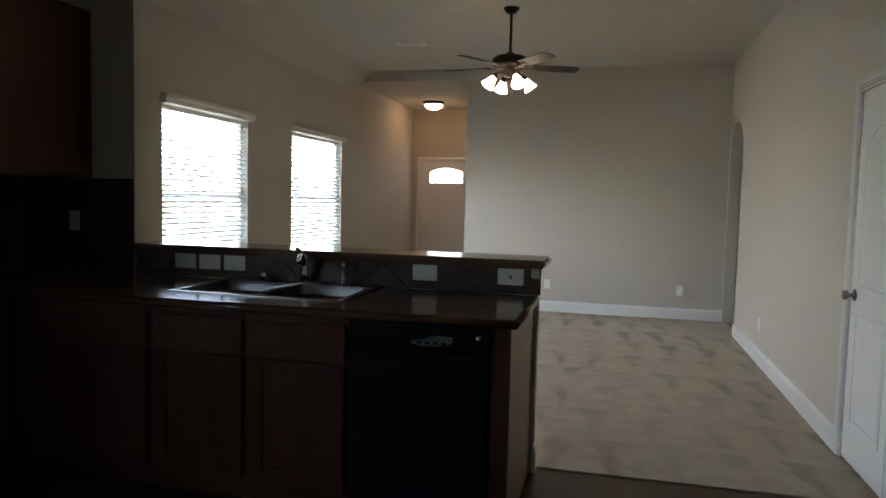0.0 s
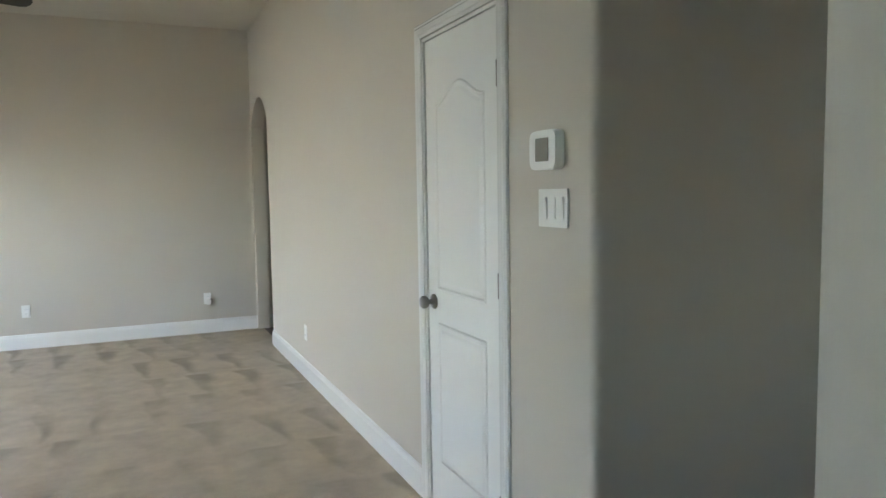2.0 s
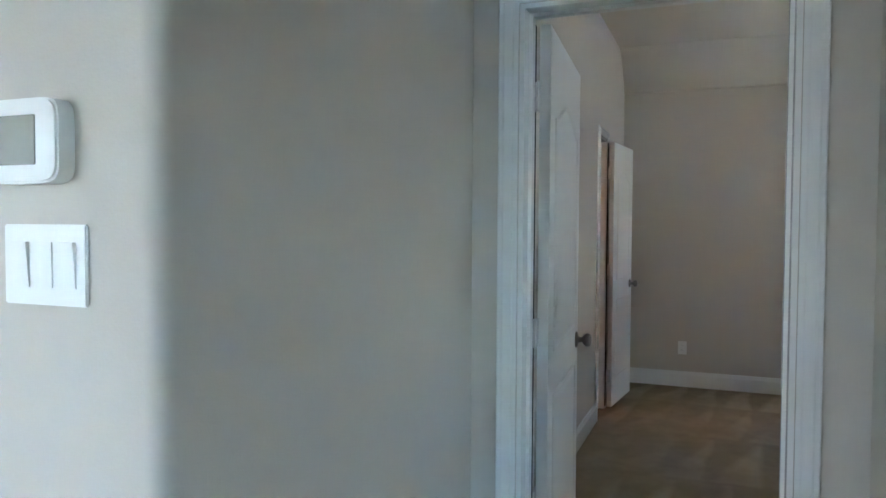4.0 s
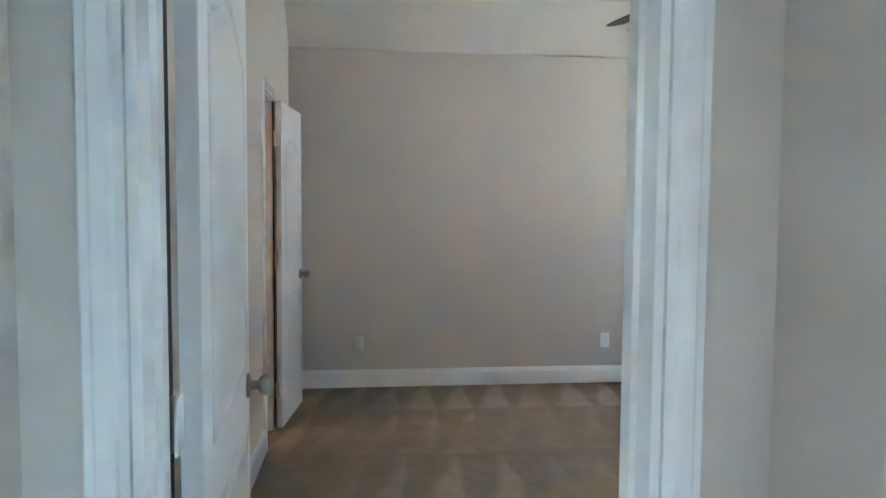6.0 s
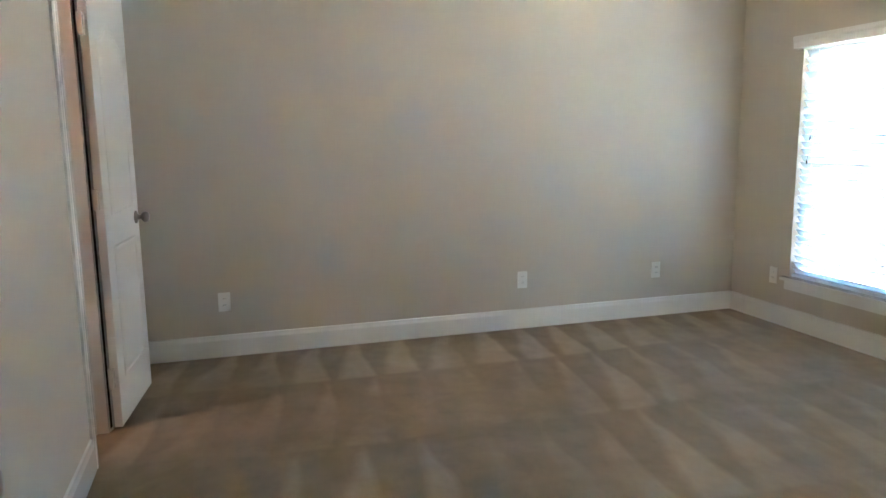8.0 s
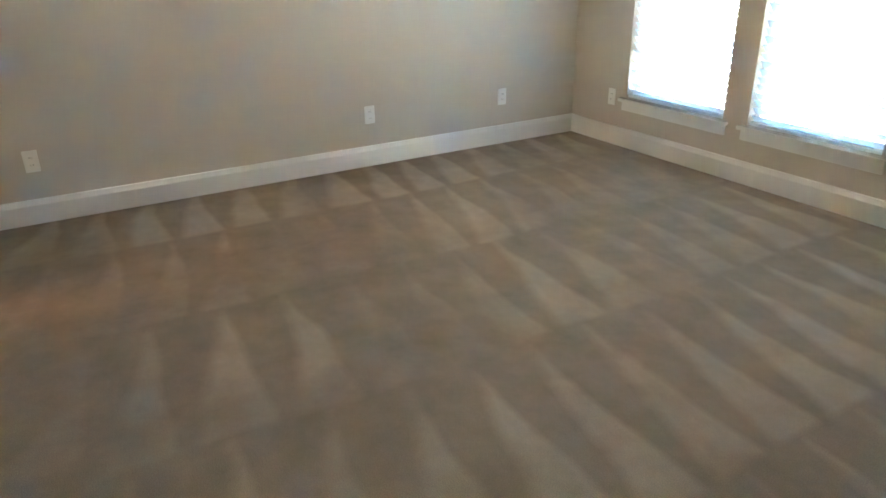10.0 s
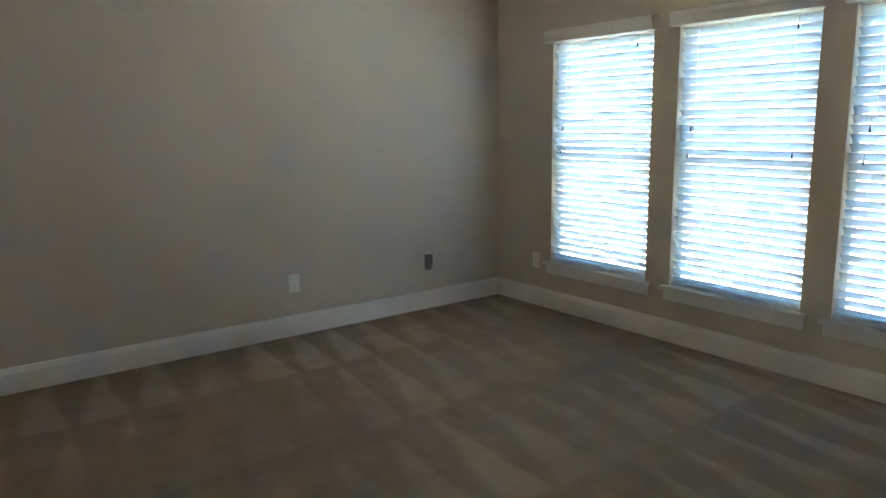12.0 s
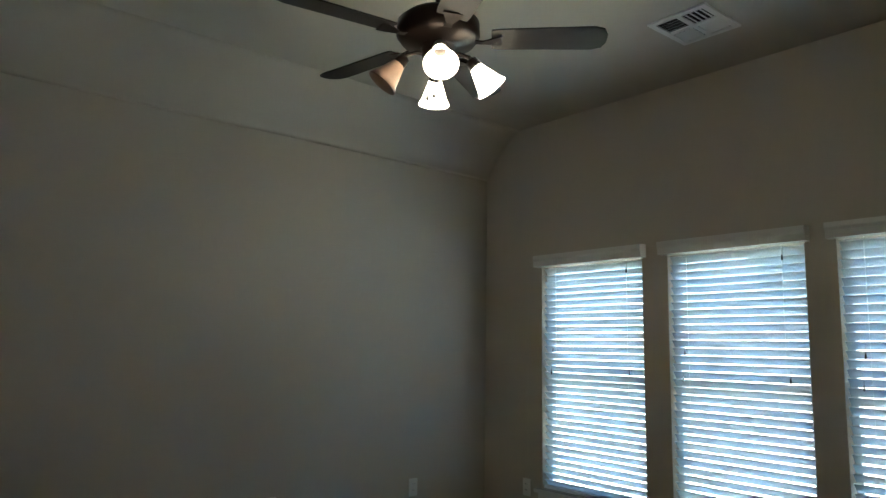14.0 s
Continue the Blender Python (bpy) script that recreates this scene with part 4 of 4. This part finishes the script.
prism(bm, [(x, -0.0385, z) for x, z in ((0.275, 0.803), (0.32, 0.794), (0.38, 0.796), (0.43, 0.804), (0.452, 0.816), (0.450, 0.836), (0.40, 0.840), (0.36, 0.834), (0.33, 0.820), (0.28, 0.816))], (0, 0.0065, 0))
part("control_strip", bm, STRIP, pan, "curved grey strip of buttons")
for x in (0.30, 0.335, 0.37, 0.405):
    bm = bmesh.new()
    box(bm, x, x + 0.02, -0.0398, -0.038, 0.804, 0.813, 0.0005)
    part("button", bm, BLACKPANEL, pan)
bm = bmesh.new()
lathe(bm, [(0, 0.004), (0.010, 0.004), (0.012, 0.0), (0, 0)], 18, Matrix.Translation((0.555, -0.0305, 0.840)) @ Matrix.Rotation(radians(78), 4, "X"))
part("badge", bm, CHROME, pan, "round silver badge")
bm = bmesh.new()
lathe(bm, [(0, 0.008), (0.013, 0.007), (0.016, 0.0), (0, 0)], 18, Matrix.Translation((0.20, -0.0305, 0.842)) @ Matrix.Rotation(radians(78), 4, "X"))
part("dial", bm, BLACKPANEL, pan, "small round dial")
bm = bmesh.new()
box(bm, 0.004, 0.596, 0.04, 0.06, 0.0, 0.10)
part("toe_plate", bm, BLACK, dish)

endp = thing("cabinet_end_panel", pose(0, 0, 0), "stained wooden end panel of the peninsula", "panel")
bm = bmesh.new()
box(bm, 0.004, 0.085, 2.945, 2.965, 0.0, CT - 0.039, 0.002)
part("front_stile", bm, CABINET, endp)
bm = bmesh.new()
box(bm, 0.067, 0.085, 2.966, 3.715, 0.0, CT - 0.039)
part("side", bm, ENDPANEL, endp, "stained side panel, painted lighter for the light on it")

# upper cabinet at the stub wall
upper = thing("wall_cabinet", pose(0, 0, 1.465), "stained wooden wall cabinet above the worktop", "cabinet")
bm = bmesh.new()
box(bm, XL + 0.001, -2.50, 1.98, 3.695, 0.0, 0.95)
part("body", bm, CABINET, upper)
for k in range(2):
    y0 = 2.0 + k * 0.84
    bm = bmesh.new()
    box(bm, -2.4995, -2.490, y0 + 0.06, y0 + 0.76, 0.08, 0.87)
    dr = part("door", bm, CABINET, upper)
    for name, a, b, c, e in (("stile", y0, y0 + 0.06, 0.02, 0.93), ("stile", y0 + 0.76, y0 + 0.82, 0.02, 0.93), ("rail", y0 + 0.06, y0 + 0.76, 0.02, 0.08), ("rail", y0 + 0.06, y0 + 0.76, 0.87, 0.93)):
        bm = bmesh.new()
        box(bm, -2.4995, -2.48, a, b, c, e, 0.002)
        part(name, bm, CABINET, dr)

# backsplash of diamond-laid tiles along the bar, square tiles in the corner
splash = tagged(thing("backsplash", pose(0, 0, 0), "dark slate tile backsplash laid in diamonds", "backsplash"), kind="structure")
bm = bmesh.new()
box(bm, -2.22, 0.119, 3.715, 3.7195, CT + 0.0005, BT - 0.0005)
part("grout", bm, GROUT, splash)
lo, hi, g = CT + 0.002, BT - 0.002, 0.005
for k in range(-7, 2):
    x = -0.265 + 0.30 * k
    for tri in ([(x + g, lo), (x + 0.30 - g, lo), (x + 0.15, hi - g * 0.9)], [(x - 0.15 + g, hi), (x + 0.15 - g, hi), (x, lo + g * 0.9)]):
        tri = [(min(max(a, -2.218), 0.117), b) for a, b in tri]
        if max(p[0] for p in tri) - min(p[0] for p in tri) > 0.08:
            bm = bmesh.new()
            prism(bm, [(a, 3.7148, b) for a, b in tri], (0, -0.006, 0))
            part("tile", bm, TILE, splash)
side = tagged(thing("backsplash_corner", pose(0, 0, 0), "dark square tile backsplash in the kitchen corner", "backsplash"), kind="structure")
bm = bmesh.new()
box(bm, XL + 0.006, -2.222, 3.694, 3.6995, CT + 0.001, 1.464)
box(bm, XL + 0.0005, XL + 0.005, 1.95, 3.693, CT + 0.001, 1.464)
part("grout", bm, GROUT, side)
def tile_mesh(w, h, along):
    bm = bmesh.new()
    if along == "x":
        box(bm, 0, w, -0.006, 0, 0, h, 0.0012)
    else:
        box(bm, 0, 0.006, 0, w, 0, h, 0.0012)
    return mesh("tile", bm, TILE)


TX, TY = tile_mesh(0.148, 0.168, "x"), tile_mesh(0.148, 0.168, "y")
for i in range(5):
    for j in range(3):
        t = new("tile", TX)
        t.parent = side
        t.location = (XL + 0.022 + i * 0.151, 3.6935, CT + 0.004 + j * 0.171)
for i in range(11):
    for j in range(3):
        t = new("tile", TY)
        t.parent = side
        t.location = (XL + 0.0055, 1.99 + i * 0.151, CT + 0.004 + j * 0.171)

for x, sock in ((-1.955, 0), (-1.80, 0), (-1.645, 0), (-0.545, 0), (-0.095, 1)):
    pl = thing("wall_plate", pose(x + 0.062, 3.7088, 1.008), "white blank wall plate on the backsplash" if not sock else "white outlet plate on the backsplash", "wall plate", "plates along the bar")
    bm = bmesh.new()
    box(bm, -0.066, 0.066, -0.006, 0.0, -0.041, 0.041, 0.002)
    part("plate", bm, PLASTIC, pl)
    if sock:
        bm = bmesh.new()
        lathe(bm, [(0, 0.004), (0.008, 0.003), (0.009, 0), (0, 0)], 14, Matrix.Translation((0, -0.006, 0.0)) @ Matrix.Rotation(radians(90), 4, "X"))
        part("jack", bm, GREYLCD, pl, "small grey jack")
outlet(pose(-2.615, 3.6875, 1.215), "white outlet plate on the dark corner backsplash")

# ---- outdoors ----
bm = bmesh.new()
box(bm, -900, 900, -900, 900, -0.5, -0.35)
tagged(part("ground", bm, GRASS), "pale dry lawn around the house", "ground", kind="structure")
house = thing("neighbouring_house", pose(0, -7.5, -0.35), "pale brick neighbouring house with a grey roof", "house")
bm = bmesh.new()
box(bm, -8, 8.6, -8, 0, 0, 3.2)
part("wall", bm, BRICKWALL, house)
bm = bmesh.new()
prism(bm, [(-8.4, 0.4, 3.1), (-8.4, -8.4, 3.1), (-8.4, -4, 5.6)], (17.4, 0, 0))
part("roof", bm, ROOFM, house)
